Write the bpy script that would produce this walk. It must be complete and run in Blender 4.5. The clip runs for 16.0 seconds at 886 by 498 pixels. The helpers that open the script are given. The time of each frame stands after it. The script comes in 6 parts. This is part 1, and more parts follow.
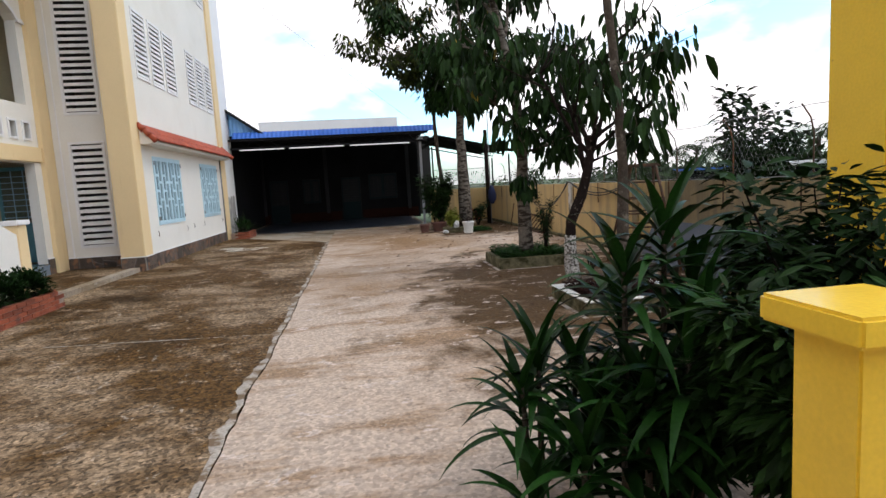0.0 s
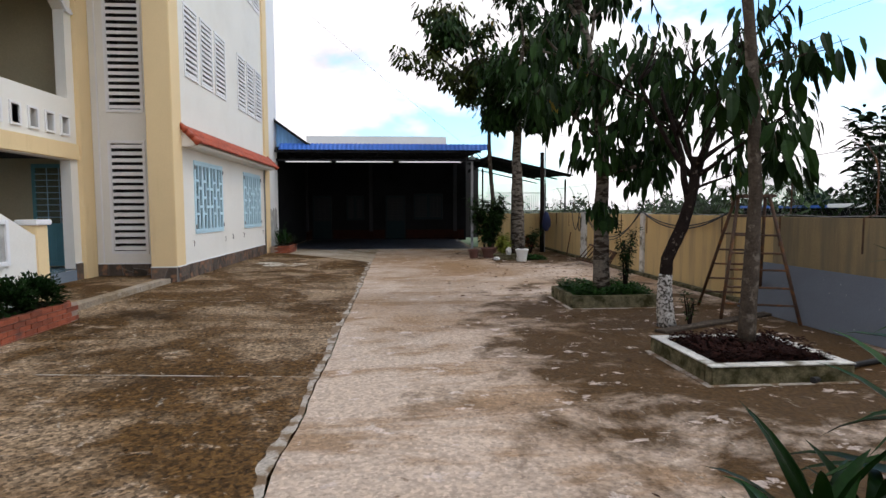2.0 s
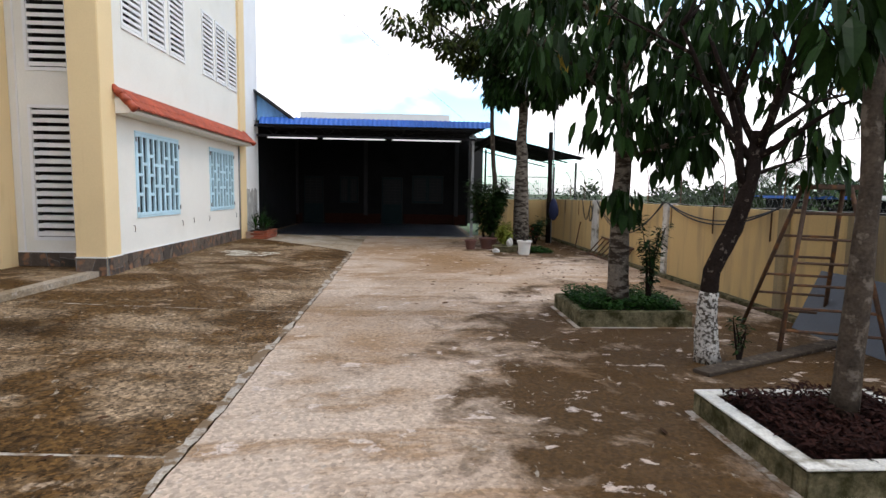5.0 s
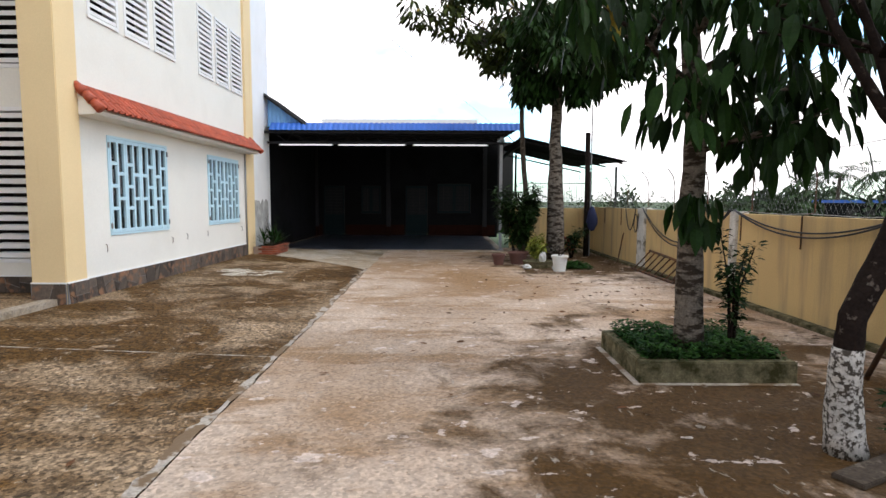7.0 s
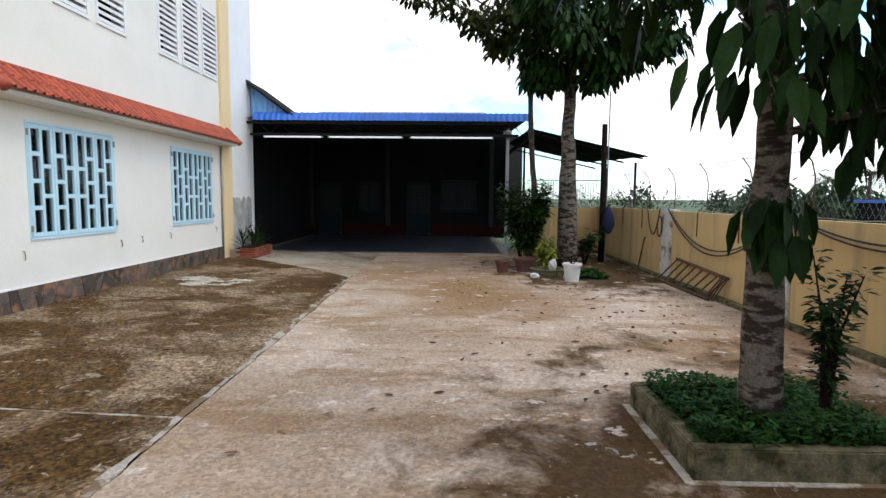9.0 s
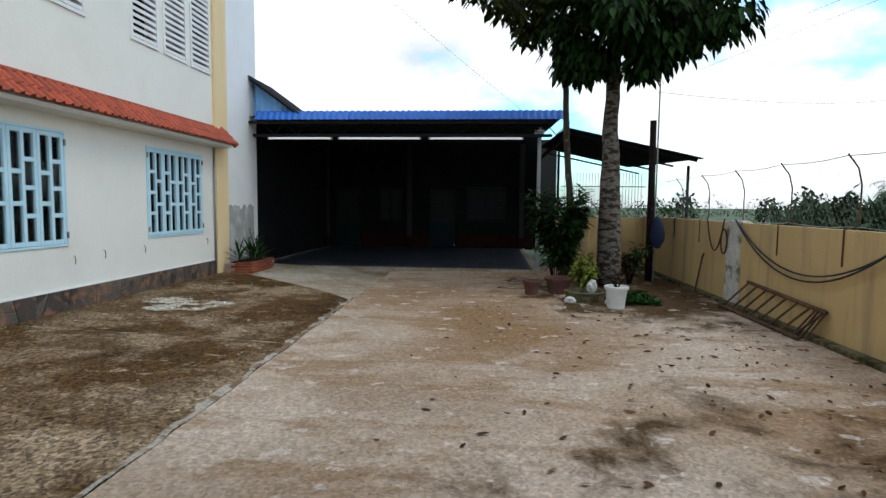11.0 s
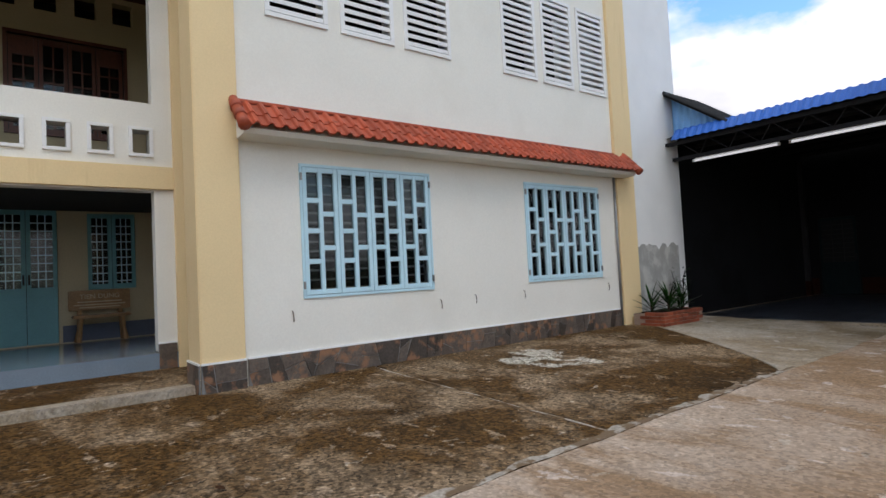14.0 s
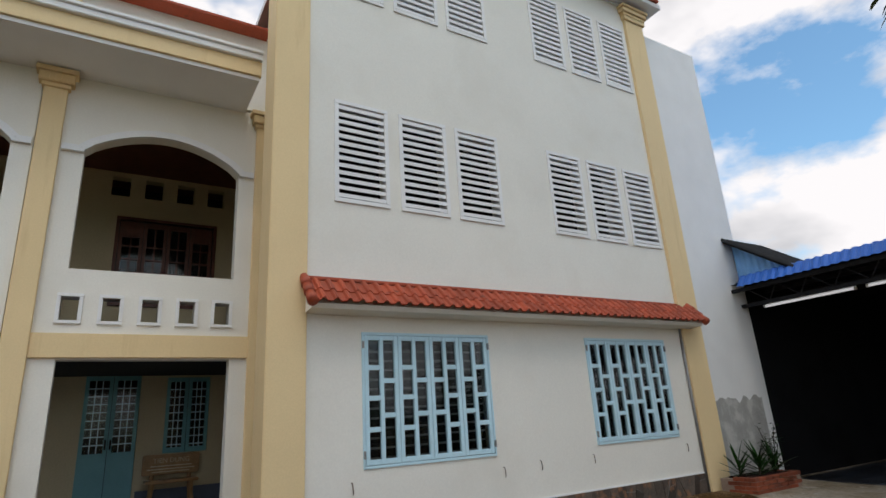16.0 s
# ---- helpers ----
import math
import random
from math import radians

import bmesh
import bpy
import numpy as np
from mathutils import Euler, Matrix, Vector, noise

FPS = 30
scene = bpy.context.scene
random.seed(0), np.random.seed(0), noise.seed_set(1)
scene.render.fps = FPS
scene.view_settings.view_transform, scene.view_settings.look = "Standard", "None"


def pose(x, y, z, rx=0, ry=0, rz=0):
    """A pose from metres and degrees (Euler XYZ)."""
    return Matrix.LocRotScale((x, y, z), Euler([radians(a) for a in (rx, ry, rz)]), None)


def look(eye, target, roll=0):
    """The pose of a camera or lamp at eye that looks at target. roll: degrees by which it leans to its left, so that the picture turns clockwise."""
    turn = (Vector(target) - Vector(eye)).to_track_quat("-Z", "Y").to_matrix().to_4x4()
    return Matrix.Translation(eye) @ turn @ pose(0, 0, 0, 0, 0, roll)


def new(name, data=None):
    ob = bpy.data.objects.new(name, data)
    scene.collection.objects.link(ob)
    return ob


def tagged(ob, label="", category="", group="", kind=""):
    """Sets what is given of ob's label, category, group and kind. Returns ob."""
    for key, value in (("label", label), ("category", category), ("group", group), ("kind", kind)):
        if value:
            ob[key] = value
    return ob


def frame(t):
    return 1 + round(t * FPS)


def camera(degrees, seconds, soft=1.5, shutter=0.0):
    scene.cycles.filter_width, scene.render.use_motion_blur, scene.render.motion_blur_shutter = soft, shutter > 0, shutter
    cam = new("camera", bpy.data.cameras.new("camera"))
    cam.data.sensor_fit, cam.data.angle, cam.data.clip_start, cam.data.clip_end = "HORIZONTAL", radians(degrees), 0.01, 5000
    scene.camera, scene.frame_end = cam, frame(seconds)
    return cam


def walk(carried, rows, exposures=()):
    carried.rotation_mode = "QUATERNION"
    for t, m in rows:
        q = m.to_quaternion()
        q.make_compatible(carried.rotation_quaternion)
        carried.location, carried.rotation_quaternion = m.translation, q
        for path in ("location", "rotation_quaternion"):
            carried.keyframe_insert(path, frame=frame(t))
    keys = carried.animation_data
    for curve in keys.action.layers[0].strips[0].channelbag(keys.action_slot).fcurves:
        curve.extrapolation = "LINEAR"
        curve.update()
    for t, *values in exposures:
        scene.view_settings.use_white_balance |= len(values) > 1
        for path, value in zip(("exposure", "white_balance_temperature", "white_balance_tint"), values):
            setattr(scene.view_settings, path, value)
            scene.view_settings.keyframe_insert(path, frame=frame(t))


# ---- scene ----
cam = camera(77.0, 16.0)
PATH = [
    (0.0, (-0.001, -0.726, 1.623), (0.266, 1.243, 1.394), -3.33),
    (0.5, (-0.106, -0.174, 1.564), (0.063, 1.810, 1.377), -2.39),
    (1.0, (-0.135, 0.089, 1.514), (0.022, 2.077, 1.358), -1.30),
    (1.5, (-0.289, 0.339, 1.567), (-0.135, 2.328, 1.428), -0.63),
    (2.0, (-0.273, 0.631, 1.575), (-0.130, 2.621, 1.434), -0.18),
    (2.5, (-0.262, 0.885, 1.567), (-0.104, 2.874, 1.424), 0.24),
    (3.0, (-0.258, 1.089, 1.585), (-0.094, 3.076, 1.432), 0.52),
    (5.5, (0.415, 2.978, 1.635), (0.496, 4.966, 1.428), 0.82),
    (6.0, (0.468, 3.389, 1.634), (0.508, 5.380, 1.448), 0.53),
    (6.5, (0.580, 3.852, 1.602), (0.587, 5.844, 1.432), 0.38),
    (7.0, (0.618, 4.272, 1.644), (0.613, 6.265, 1.471), 0.21),
    (7.5, (0.630, 4.718, 1.663), (0.618, 6.710, 1.489), 0.29),
    (8.0, (0.751, 5.142, 1.637), (0.730, 7.135, 1.466), 0.65),
    (8.5, (0.854, 5.543, 1.690), (0.820, 7.534, 1.502), 0.62),
    (11.0, (1.179, 7.823, 1.702), (1.016, 9.810, 1.544), 0.62),
    (11.5, (1.230, 8.403, 1.668), (0.938, 10.375, 1.510), 0.55),
    (12.0, (1.298, 8.892, 1.666), (0.848, 10.834, 1.503), 0.46),
    (12.5, (1.391, 9.167, 1.723), (0.709, 11.039, 1.554), 0.07),
    (13.0, (1.314, 9.879, 1.646), (0.294, 11.594, 1.506), -0.67),
    (13.5, (1.333, 10.559, 1.329), (-0.048, 12.006, 1.306), -2.51),
    (14.0, (1.459, 10.726, 1.285), (-0.127, 11.940, 1.368), -2.90),
    (14.5, (1.632, 10.709, 1.306), (-0.018, 11.822, 1.504), -3.12),
    (15.0, (1.498, 10.616, 1.437), (-0.151, 11.705, 1.740), -3.36),
    (15.5, (1.603, 10.702, 1.569), (-0.052, 11.742, 1.991), -3.58),
    (16.0, (1.730, 10.702, 1.554), (0.099, 11.698, 2.141), -3.60),
]
walk(cam, [(t, look(eye, target, roll)) for t, eye, target, roll in PATH], [(0.0, -0.60, 6600, 17), (2.5, -0.78, 6550, 17), (5.5, -0.38, 6550, 16), (7.0, -0.30, 6600, 16), (8.5, -0.35, 6450, 15), (11.0, -0.85, 6150, 8), (12.0, -1.11, 6150, 8), (12.6, -1.05, 6250, 11), (14.0, -0.90, 6450, 15), (15.0, -0.85, 6500, 12), (16.0, -1.26, 6600, 13)])

# ---- world and sun ----
SUN_ELEV, SUN_AZ = 58.0, 105.0
world = bpy.data.worlds.new("sky")
scene.world = world
world.use_nodes = True
wn, wl = world.node_tree.nodes, world.node_tree.links
wn.clear()
w_out = wn.new("ShaderNodeOutputWorld")
w_bg = wn.new("ShaderNodeBackground")
w_sky = wn.new("ShaderNodeTexSky")
w_sky.sky_type, w_sky.sun_disc = "NISHITA", False
w_sky.sun_elevation, w_sky.sun_rotation = radians(SUN_ELEV), radians(SUN_AZ)
w_sky.air_density, w_sky.dust_density = 1.0, 1.5
w_co = wn.new("ShaderNodeTexCoord")
w_map = wn.new("ShaderNodeMapping")
w_map.inputs["Scale"].default_value = (1.0, 1.0, 1.9)
w_no = wn.new("ShaderNodeTexNoise")
w_no.inputs["Scale"].default_value, w_no.inputs["Detail"].default_value, w_no.inputs["Roughness"].default_value = 2.3, 9.0, 0.55
w_ra = wn.new("ShaderNodeValToRGB")
w_ra.color_ramp.elements[0].position, w_ra.color_ramp.elements[1].position = 0.42, 0.495
w_no2 = wn.new("ShaderNodeTexNoise")
w_no2.inputs["Scale"].default_value, w_no2.inputs["Detail"].default_value = 4.0, 6.0
w_cl = wn.new("ShaderNodeValToRGB")
w_cl.color_ramp.elements[0].color, w_cl.color_ramp.elements[1].color = (20.0, 20.6, 21.4, 1), (31.0, 31.0, 31.2, 1)
w_cl.color_ramp.elements[0].position, w_cl.color_ramp.elements[1].position = 0.3, 0.5
w_mix = wn.new("ShaderNodeMix")
w_mix.data_type = "RGBA"
wl.new(w_co.outputs["Generated"], w_map.inputs["Vector"])
wl.new(w_map.outputs["Vector"], w_no.inputs["Vector"])
wl.new(w_map.outputs["Vector"], w_no2.inputs["Vector"])
wl.new(w_no.outputs["Fac"], w_ra.inputs["Fac"])
wl.new(w_no2.outputs["Fac"], w_cl.inputs["Fac"])
wl.new(w_ra.outputs["Color"], w_mix.inputs["Factor"])
w_gain = wn.new("ShaderNodeMix")
w_gain.data_type, w_gain.blend_type = "RGBA", "MULTIPLY"
w_gain.inputs["Factor"].default_value = 1.0
w_gain.inputs["B"].default_value = (5.2, 7.2, 7.3, 1)
wl.new(w_sky.outputs["Color"], w_gain.inputs["A"])
wl.new(w_gain.outputs["Result"], w_mix.inputs["A"])
wl.new(w_cl.outputs["Color"], w_mix.inputs["B"])
wl.new(w_mix.outputs["Result"], w_bg.inputs["Color"])
w_bg.inputs["Strength"].default_value = 0.075
wl.new(w_bg.outputs["Background"], w_out.inputs["Surface"])

sun = new("sun", bpy.data.lights.new("sun", "SUN"))
sun.data.energy, sun.data.angle, sun.data.color = 1.05, radians(14), (1.0, 0.95, 0.87)
_az, _el = radians(SUN_AZ), radians(SUN_ELEV)
_to = Vector((math.sin(_az) * math.cos(_el), math.cos(_az) * math.cos(_el), math.sin(_el)))
sun.matrix_world = look(_to * 60, (0, 0, 0))


# ---- materials ----
def mat(name, base, rough=0.8, vary=0.12, scale=6.0, fine=60.0, bump=0.15, bump_scale=None, stain=None, stain_scale=1.2, stain_cut=(0.5, 0.65), metallic=0.0, island=0.0, spec=0.5, streak=None):
    """Procedural surface: two scales of variation, optional stain colour, and fine relief."""
    m = bpy.data.materials.new(name)
    m.use_nodes = True
    n, l = m.node_tree.nodes, m.node_tree.links
    b = n["Principled BSDF"]
    b.inputs["Roughness"].default_value, b.inputs["Metallic"].default_value = rough, metallic
    b.inputs["Specular IOR Level"].default_value = spec
    co = n.new("ShaderNodeTexCoord")
    geo = n.new("ShaderNodeNewGeometry")
    a = n.new("ShaderNodeTexNoise")
    a.inputs["Scale"].default_value, a.inputs["Detail"].default_value = scale, 5.0
    f = n.new("ShaderNodeTexNoise")
    f.inputs["Scale"].default_value, f.inputs["Detail"].default_value = fine, 3.0
    l.new(geo.outputs["Position"], a.inputs["Vector"])
    l.new(geo.outputs["Position"], f.inputs["Vector"])
    add = n.new("ShaderNodeMath")
    add.operation = "ADD"
    l.new(a.outputs["Fac"], add.inputs[0])
    l.new(f.outputs["Fac"], add.inputs[1])
    mr = n.new("ShaderNodeMapRange")
    mr.inputs["From Min"].default_value, mr.inputs["From Max"].default_value = 0.6, 1.4
    mr.inputs["To Min"].default_value, mr.inputs["To Max"].default_value = 1 - vary * 1.5, 1 + vary * 1.5
    l.new(add.outputs[0], mr.inputs["Value"])
    col = n.new("ShaderNodeMix")
    col.data_type, col.blend_type = "RGBA", "MULTIPLY"
    col.inputs["Factor"].default_value = 1.0
    col.inputs["A"].default_value = (*base, 1)
    l.new(mr.outputs["Result"], col.inputs["B"])
    last = col.outputs["Result"]
    if island:
        info = n.new("ShaderNodeObjectInfo")
        su = n.new("ShaderNodeMath")
        su.operation = "ADD"
        l.new(info.outputs["Random"], su.inputs[0])
        l.new(geo.outputs["Random Per Island"], su.inputs[1])
        fr = n.new("ShaderNodeMath")
        fr.operation = "FRACT"
        l.new(su.outputs[0], fr.inputs[0])
        m2 = n.new("ShaderNodeMapRange")
        m2.inputs["To Min"].default_value, m2.inputs["To Max"].default_value = 1 - island, 1 + island
        l.new(fr.outputs[0], m2.inputs["Value"])
        c2 = n.new("ShaderNodeMix")
        c2.data_type, c2.blend_type = "RGBA", "MULTIPLY"
        c2.inputs["Factor"].default_value = 1.0
        l.new(last, c2.inputs["A"])
        l.new(m2.outputs["Result"], c2.inputs["B"])
        last = c2.outputs["Result"]
    if stain:
        s = n.new("ShaderNodeTexNoise")
        s.inputs["Scale"].default_value, s.inputs["Detail"].default_value, s.inputs["Roughness"].default_value = stain_scale, 7.0, 0.6
        if streak:
            mp = n.new("ShaderNodeMapping")
            mp.inputs["Scale"].default_value = streak
            l.new(geo.outputs["Position"], mp.inputs["Vector"])
            l.new(mp.outputs["Vector"], s.inputs["Vector"])
        else:
            l.new(geo.outputs["Position"], s.inputs["Vector"])
        sr = n.new("ShaderNodeMapRange")
        sr.inputs["From Min"].default_value, sr.inputs["From Max"].default_value = stain_cut
        l.new(s.outputs["Fac"], sr.inputs["Value"])
        c3 = n.new("ShaderNodeMix")
        c3.data_type = "RGBA"
        c3.inputs["B"].default_value = (*stain, 1)
        l.new(last, c3.inputs["A"])
        l.new(sr.outputs["Result"], c3.inputs["Factor"])
        last = c3.outputs["Result"]
    l.new(last, b.inputs["Base Color"])
    if bump:
        bp = n.new("ShaderNodeBump")
        bp.inputs["Strength"].default_value, bp.inputs["Distance"].default_value = bump, 0.01
        if bump_scale:
            bn = n.new("ShaderNodeTexNoise")
            bn.inputs["Scale"].default_value, bn.inputs["Detail"].default_value = bump_scale, 4.0
            l.new(geo.outputs["Position"], bn.inputs["Vector"])
            l.new(bn.outputs["Fac"], bp.inputs["Height"])
        else:
            l.new(f.outputs["Fac"], bp.inputs["Height"])
        l.new(bp.outputs["Normal"], b.inputs["Normal"])
    return m


def concrete(name, light, brown, dark, cut, grain, scale, mottled, moss=None, worn=None):
    """Weathered yard concrete: broad brown film, dark damp patches, worn pale flakes and exposed aggregate."""
    m = bpy.data.materials.new(name)
    m.use_nodes = True
    n, l = m.node_tree.nodes, m.node_tree.links
    b = n["Principled BSDF"]
    geo = n.new("ShaderNodeNewGeometry")

    def noise_of(s, detail, rough=0.55, warp=0.0, stretch=None):
        t = n.new("ShaderNodeTexNoise")
        t.inputs["Scale"].default_value, t.inputs["Detail"].default_value = s, detail
        t.inputs["Roughness"].default_value, t.inputs["Distortion"].default_value = rough, warp
        if stretch:
            mp = n.new("ShaderNodeMapping")
            mp.inputs["Scale"].default_value = stretch
            l.new(geo.outputs["Position"], mp.inputs["Vector"])
            l.new(mp.outputs["Vector"], t.inputs["Vector"])
        else:
            l.new(geo.outputs["Position"], t.inputs["Vector"])
        return t.outputs["Fac"]

    def ramp(src, lo, hi):
        r = n.new("ShaderNodeMapRange")
        r.inputs["From Min"].default_value, r.inputs["From Max"].default_value = lo, hi
        l.new(src, r.inputs["Value"])
        return r.outputs["Result"]

    def mixed(a, c, fac, mode="MIX"):
        x = n.new("ShaderNodeMix")
        x.data_type, x.blend_type = "RGBA", mode
        for sock, v in (("A", a), ("B", c)):
            if isinstance(v, tuple):
                x.inputs[sock].default_value = (*v, 1)
            else:
                l.new(v, x.inputs[sock])
        if isinstance(fac, float):
            x.inputs["Factor"].default_value = fac
        else:
            l.new(fac, x.inputs["Factor"])
        return x.outputs["Result"]

    c = mixed(light, brown, ramp(noise_of(scale, 8.0, 0.62, 0.3, (1.0, 0.8, 1.0)), *cut))
    c = mixed(c, dark, ramp(noise_of(scale * 0.55, 7.0, 0.6, 0.2), 0.52, 0.70))
    def calc(op, a, b2):
        x = n.new("ShaderNodeMath")
        x.operation = op
        for k, v in enumerate((a, b2)):
            if isinstance(v, float):
                x.inputs[k].default_value = v
            else:
                l.new(v, x.inputs[k])
        return x.outputs[0]

    sep = n.new("ShaderNodeSeparateXYZ")
    l.new(geo.outputs["Position"], sep.inputs[0])

    def patch(p, grain_scale, ragged, lo, hi):
        dx = calc("DIVIDE", calc("SUBTRACT", sep.outputs["X"], float(p[0])), float(p[2]))
        dy = calc("DIVIDE", calc("SUBTRACT", sep.outputs["Y"], float(p[1])), float(p[3]))
        r2 = calc("ADD", calc("MULTIPLY", dx, dx), calc("MULTIPLY", dy, dy))
        return ramp(calc("ADD", r2, calc("MULTIPLY", calc("SUBTRACT", noise_of(grain_scale, 9.0, 0.68, 0.4), 0.5), ragged)), lo, hi)

    blot = ramp(noise_of(1.2, 9.0, 0.68, 0.3, (0.45, 1.3, 1.0)), 0.50, 0.60)
    c = mixed(c, mixed(c, brown, 0.75), blot)
    # old damp, algae-darkened patches under the trees, ragged at their edges
    for spot in moss or ():
        c = mixed(mixed(c, (0.050, 0.0245, 0.0045), 0.94), c, patch(spot, 1.1, 4.2, 0.40, 1.05))
    if worn:
        c = mixed((0.40, 0.38, 0.34), c, patch(worn, 3.0, 7.0, 0.2, 0.5))
    flakes = ramp(noise_of(3.4, 7.0, 0.62, 0.2, (0.8, 1.2, 1.0)), 0.615, 0.63)
    c = mixed(c, mixed((light[0] * 1.15, light[1] * 1.2, light[2] * 1.32), c, 0.25), flakes)
    crumbs = ramp(noise_of(7.5, 5.0, 0.6, 0.8, (1.3, 0.7, 1.0)), 0.655, 0.665)
    c = mixed(c, mixed((0.44, 0.40, 0.35), c, 0.6), crumbs)
    c = mixed(c, mixed(c, dark, 0.7), ramp(noise_of(8.0, 6.0, 0.72, 0.5), 0.63, 0.68))
    vor = n.new("ShaderNodeTexVoronoi")
    vor.inputs["Scale"].default_value = 40.0
    l.new(geo.outputs["Position"], vor.inputs["Vector"])
    c = mixed(c, mixed((0.18, 0.17, 0.15), (1.95, 1.85, 1.72), vor.outputs["Color"]), mottled, "MULTIPLY")
    c = mixed(c, mixed((0.32, 0.31, 0.29), (1.7, 1.7, 1.7), ramp(noise_of(19.0, 8.0, 0.75, 0.6), 0.36, 0.64)), grain, "MULTIPLY")
    l.new(c, b.inputs["Base Color"])
    r = n.new("ShaderNodeMapRange")
    r.inputs["To Min"].default_value, r.inputs["To Max"].default_value = 0.55, 0.9
    l.new(noise_of(scale * 0.55, 7.0, 0.6, 0.2), r.inputs["Value"])
    l.new(r.outputs["Result"], b.inputs["Roughness"])
    b.inputs["Specular IOR Level"].default_value = 0.08
    bp = n.new("ShaderNodeBump")
    bp.inputs["Strength"].default_value, bp.inputs["Distance"].default_value = 0.8, 0.015
    l.new(noise_of(30.0, 5.0, 0.65), bp.inputs["Height"])
    l.new(bp.outputs["Normal"], b.inputs["Normal"])
    return m


def leaf_mat(name, base, vary=0.35, rough=0.6):
    m = mat(name, base, rough, 0.25, 9.0, 50.0, 0.1, island=vary, spec=0.07)
    return m


M_PATH = concrete("path_concrete", (0.455, 0.362, 0.290), (0.235, 0.142, 0.074), (0.120, 0.066, 0.028), (0.46, 0.60), 0.22, 0.10, 0.38, ((3.5, 6.8, 3.1, 5.6), (4.2, 19.5, 2.6, 3.8)))
M_SLAB = concrete("stained_concrete", (0.225, 0.165, 0.110), (0.075, 0.041, 0.014), (0.022, 0.012, 0.004), (0.44, 0.54), 0.9, 0.75, 1.0, None, (-3.7, 16.3, 0.9, 0.6))
M_LIGHTC = concrete("pale_concrete", (0.36, 0.305, 0.245), (0.24, 0.18, 0.115), (0.13, 0.09, 0.05), (0.45, 0.65), 0.35, 0.8, 0.25)
M_MORTAR = mat("mortar", (0.37, 0.32, 0.265), 0.9, 0.35, 9.0, 40.0, 0.5, stain=(0.15, 0.095, 0.05), stain_scale=4.5, stain_cut=(0.47, 0.54))
M_CREAM = mat("cream_render", (0.80, 0.77, 0.70), 0.85, 0.035, 0.7, 45.0, 0.12, stain=(0.72, 0.68, 0.60), stain_scale=0.8, stain_cut=(0.5, 0.9))
M_WHITE = mat("white_paint", (0.80, 0.79, 0.78), 0.7, 0.04, 2.0, 60.0, 0.08)
M_YELLOW = mat("buff_paint", (0.80, 0.605, 0.335), 0.8, 0.04, 1.0, 55.0, 0.1, stain=(0.66, 0.47, 0.24), stain_scale=0.9, stain_cut=(0.58, 0.8), streak=(5.0, 5.0, 0.5))
M_GATEYEL = mat("glossy_yellow_paint", (0.78, 0.50, 0.04), 0.25, 0.06, 3.0, 60.0, 0.12, stain=(0.30, 0.15, 0.04), stain_scale=6.0, stain_cut=(0.70, 0.76))
M_FENCE = mat("fence_render", (0.56, 0.39, 0.17), 0.9, 0.08, 1.4, 50.0, 0.25, stain=(0.34, 0.25, 0.13), stain_scale=0.7, stain_cut=(0.5, 0.72), streak=(5.0, 5.0, 0.5))
M_FENCEOLD = mat("aged_fence_render", (0.30, 0.225, 0.12), 0.92, 0.14, 2.0, 50.0, 0.3, stain=(0.20, 0.16, 0.10), stain_scale=1.1, stain_cut=(0.45, 0.65), streak=(5.0, 5.0, 0.5))
M_BLUEPAINT = mat("pale_blue_paint", (0.52, 0.73, 0.82), 0.5, 0.05, 3.0, 60.0, 0.05)
M_TEAL = mat("teal_door_paint", (0.15, 0.37, 0.41), 0.5, 0.08, 3.0, 60.0, 0.05)
M_TILE = mat("red_roof_tile", (0.37, 0.062, 0.022), 0.6, 0.15, 5.0, 40.0, 0.3, stain=(0.15, 0.032, 0.016), stain_scale=5.0, stain_cut=(0.60, 0.72), island=0.18)
M_SLATE = mat("slate_cladding", (0.085, 0.065, 0.052), 0.55, 0.3, 6.0, 30.0, 0.5, stain=(0.26, 0.13, 0.07), stain_scale=5.0, stain_cut=(0.52, 0.62), island=0.5)
M_GROUT = mat("grey_grout", (0.20, 0.19, 0.18), 0.9)
M_BRICK = mat("red_brick", (0.26, 0.062, 0.026), 0.85, 0.25, 8.0, 50.0, 0.4, stain=(0.13, 0.045, 0.03), stain_scale=4.0, stain_cut=(0.55, 0.7), island=0.3)
M_BRICKMORTAR = mat("brick_mortar", (0.30, 0.22, 0.17), 0.9)
M_BLUEROOF = mat("blue_sheet_metal", (0.022, 0.13, 0.52), 0.55, 0.1, 3.0, 40.0, 0.05, stain=(0.10, 0.22, 0.48), stain_scale=2.5, stain_cut=(0.58, 0.75))
# Near-black so undersides of the shed and lean-to roofs carry their shade.
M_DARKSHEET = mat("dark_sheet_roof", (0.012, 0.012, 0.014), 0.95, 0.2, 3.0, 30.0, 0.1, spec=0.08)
M_STEEL = mat("grey_steel", (0.28, 0.28, 0.28), 0.45, 0.15, 5.0, 60.0, 0.1, metallic=0.6)
M_RUST = mat("rusty_steel", (0.085, 0.052, 0.036), 0.8, 0.3, 8.0, 60.0, 0.3, stain=(0.19, 0.085, 0.035), stain_scale=6.0, stain_cut=(0.5, 0.65), metallic=0.1, spec=0.2)
# Darkened so the shed beams and rafters read as in shade.
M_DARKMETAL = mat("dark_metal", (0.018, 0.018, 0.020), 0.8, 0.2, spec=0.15)
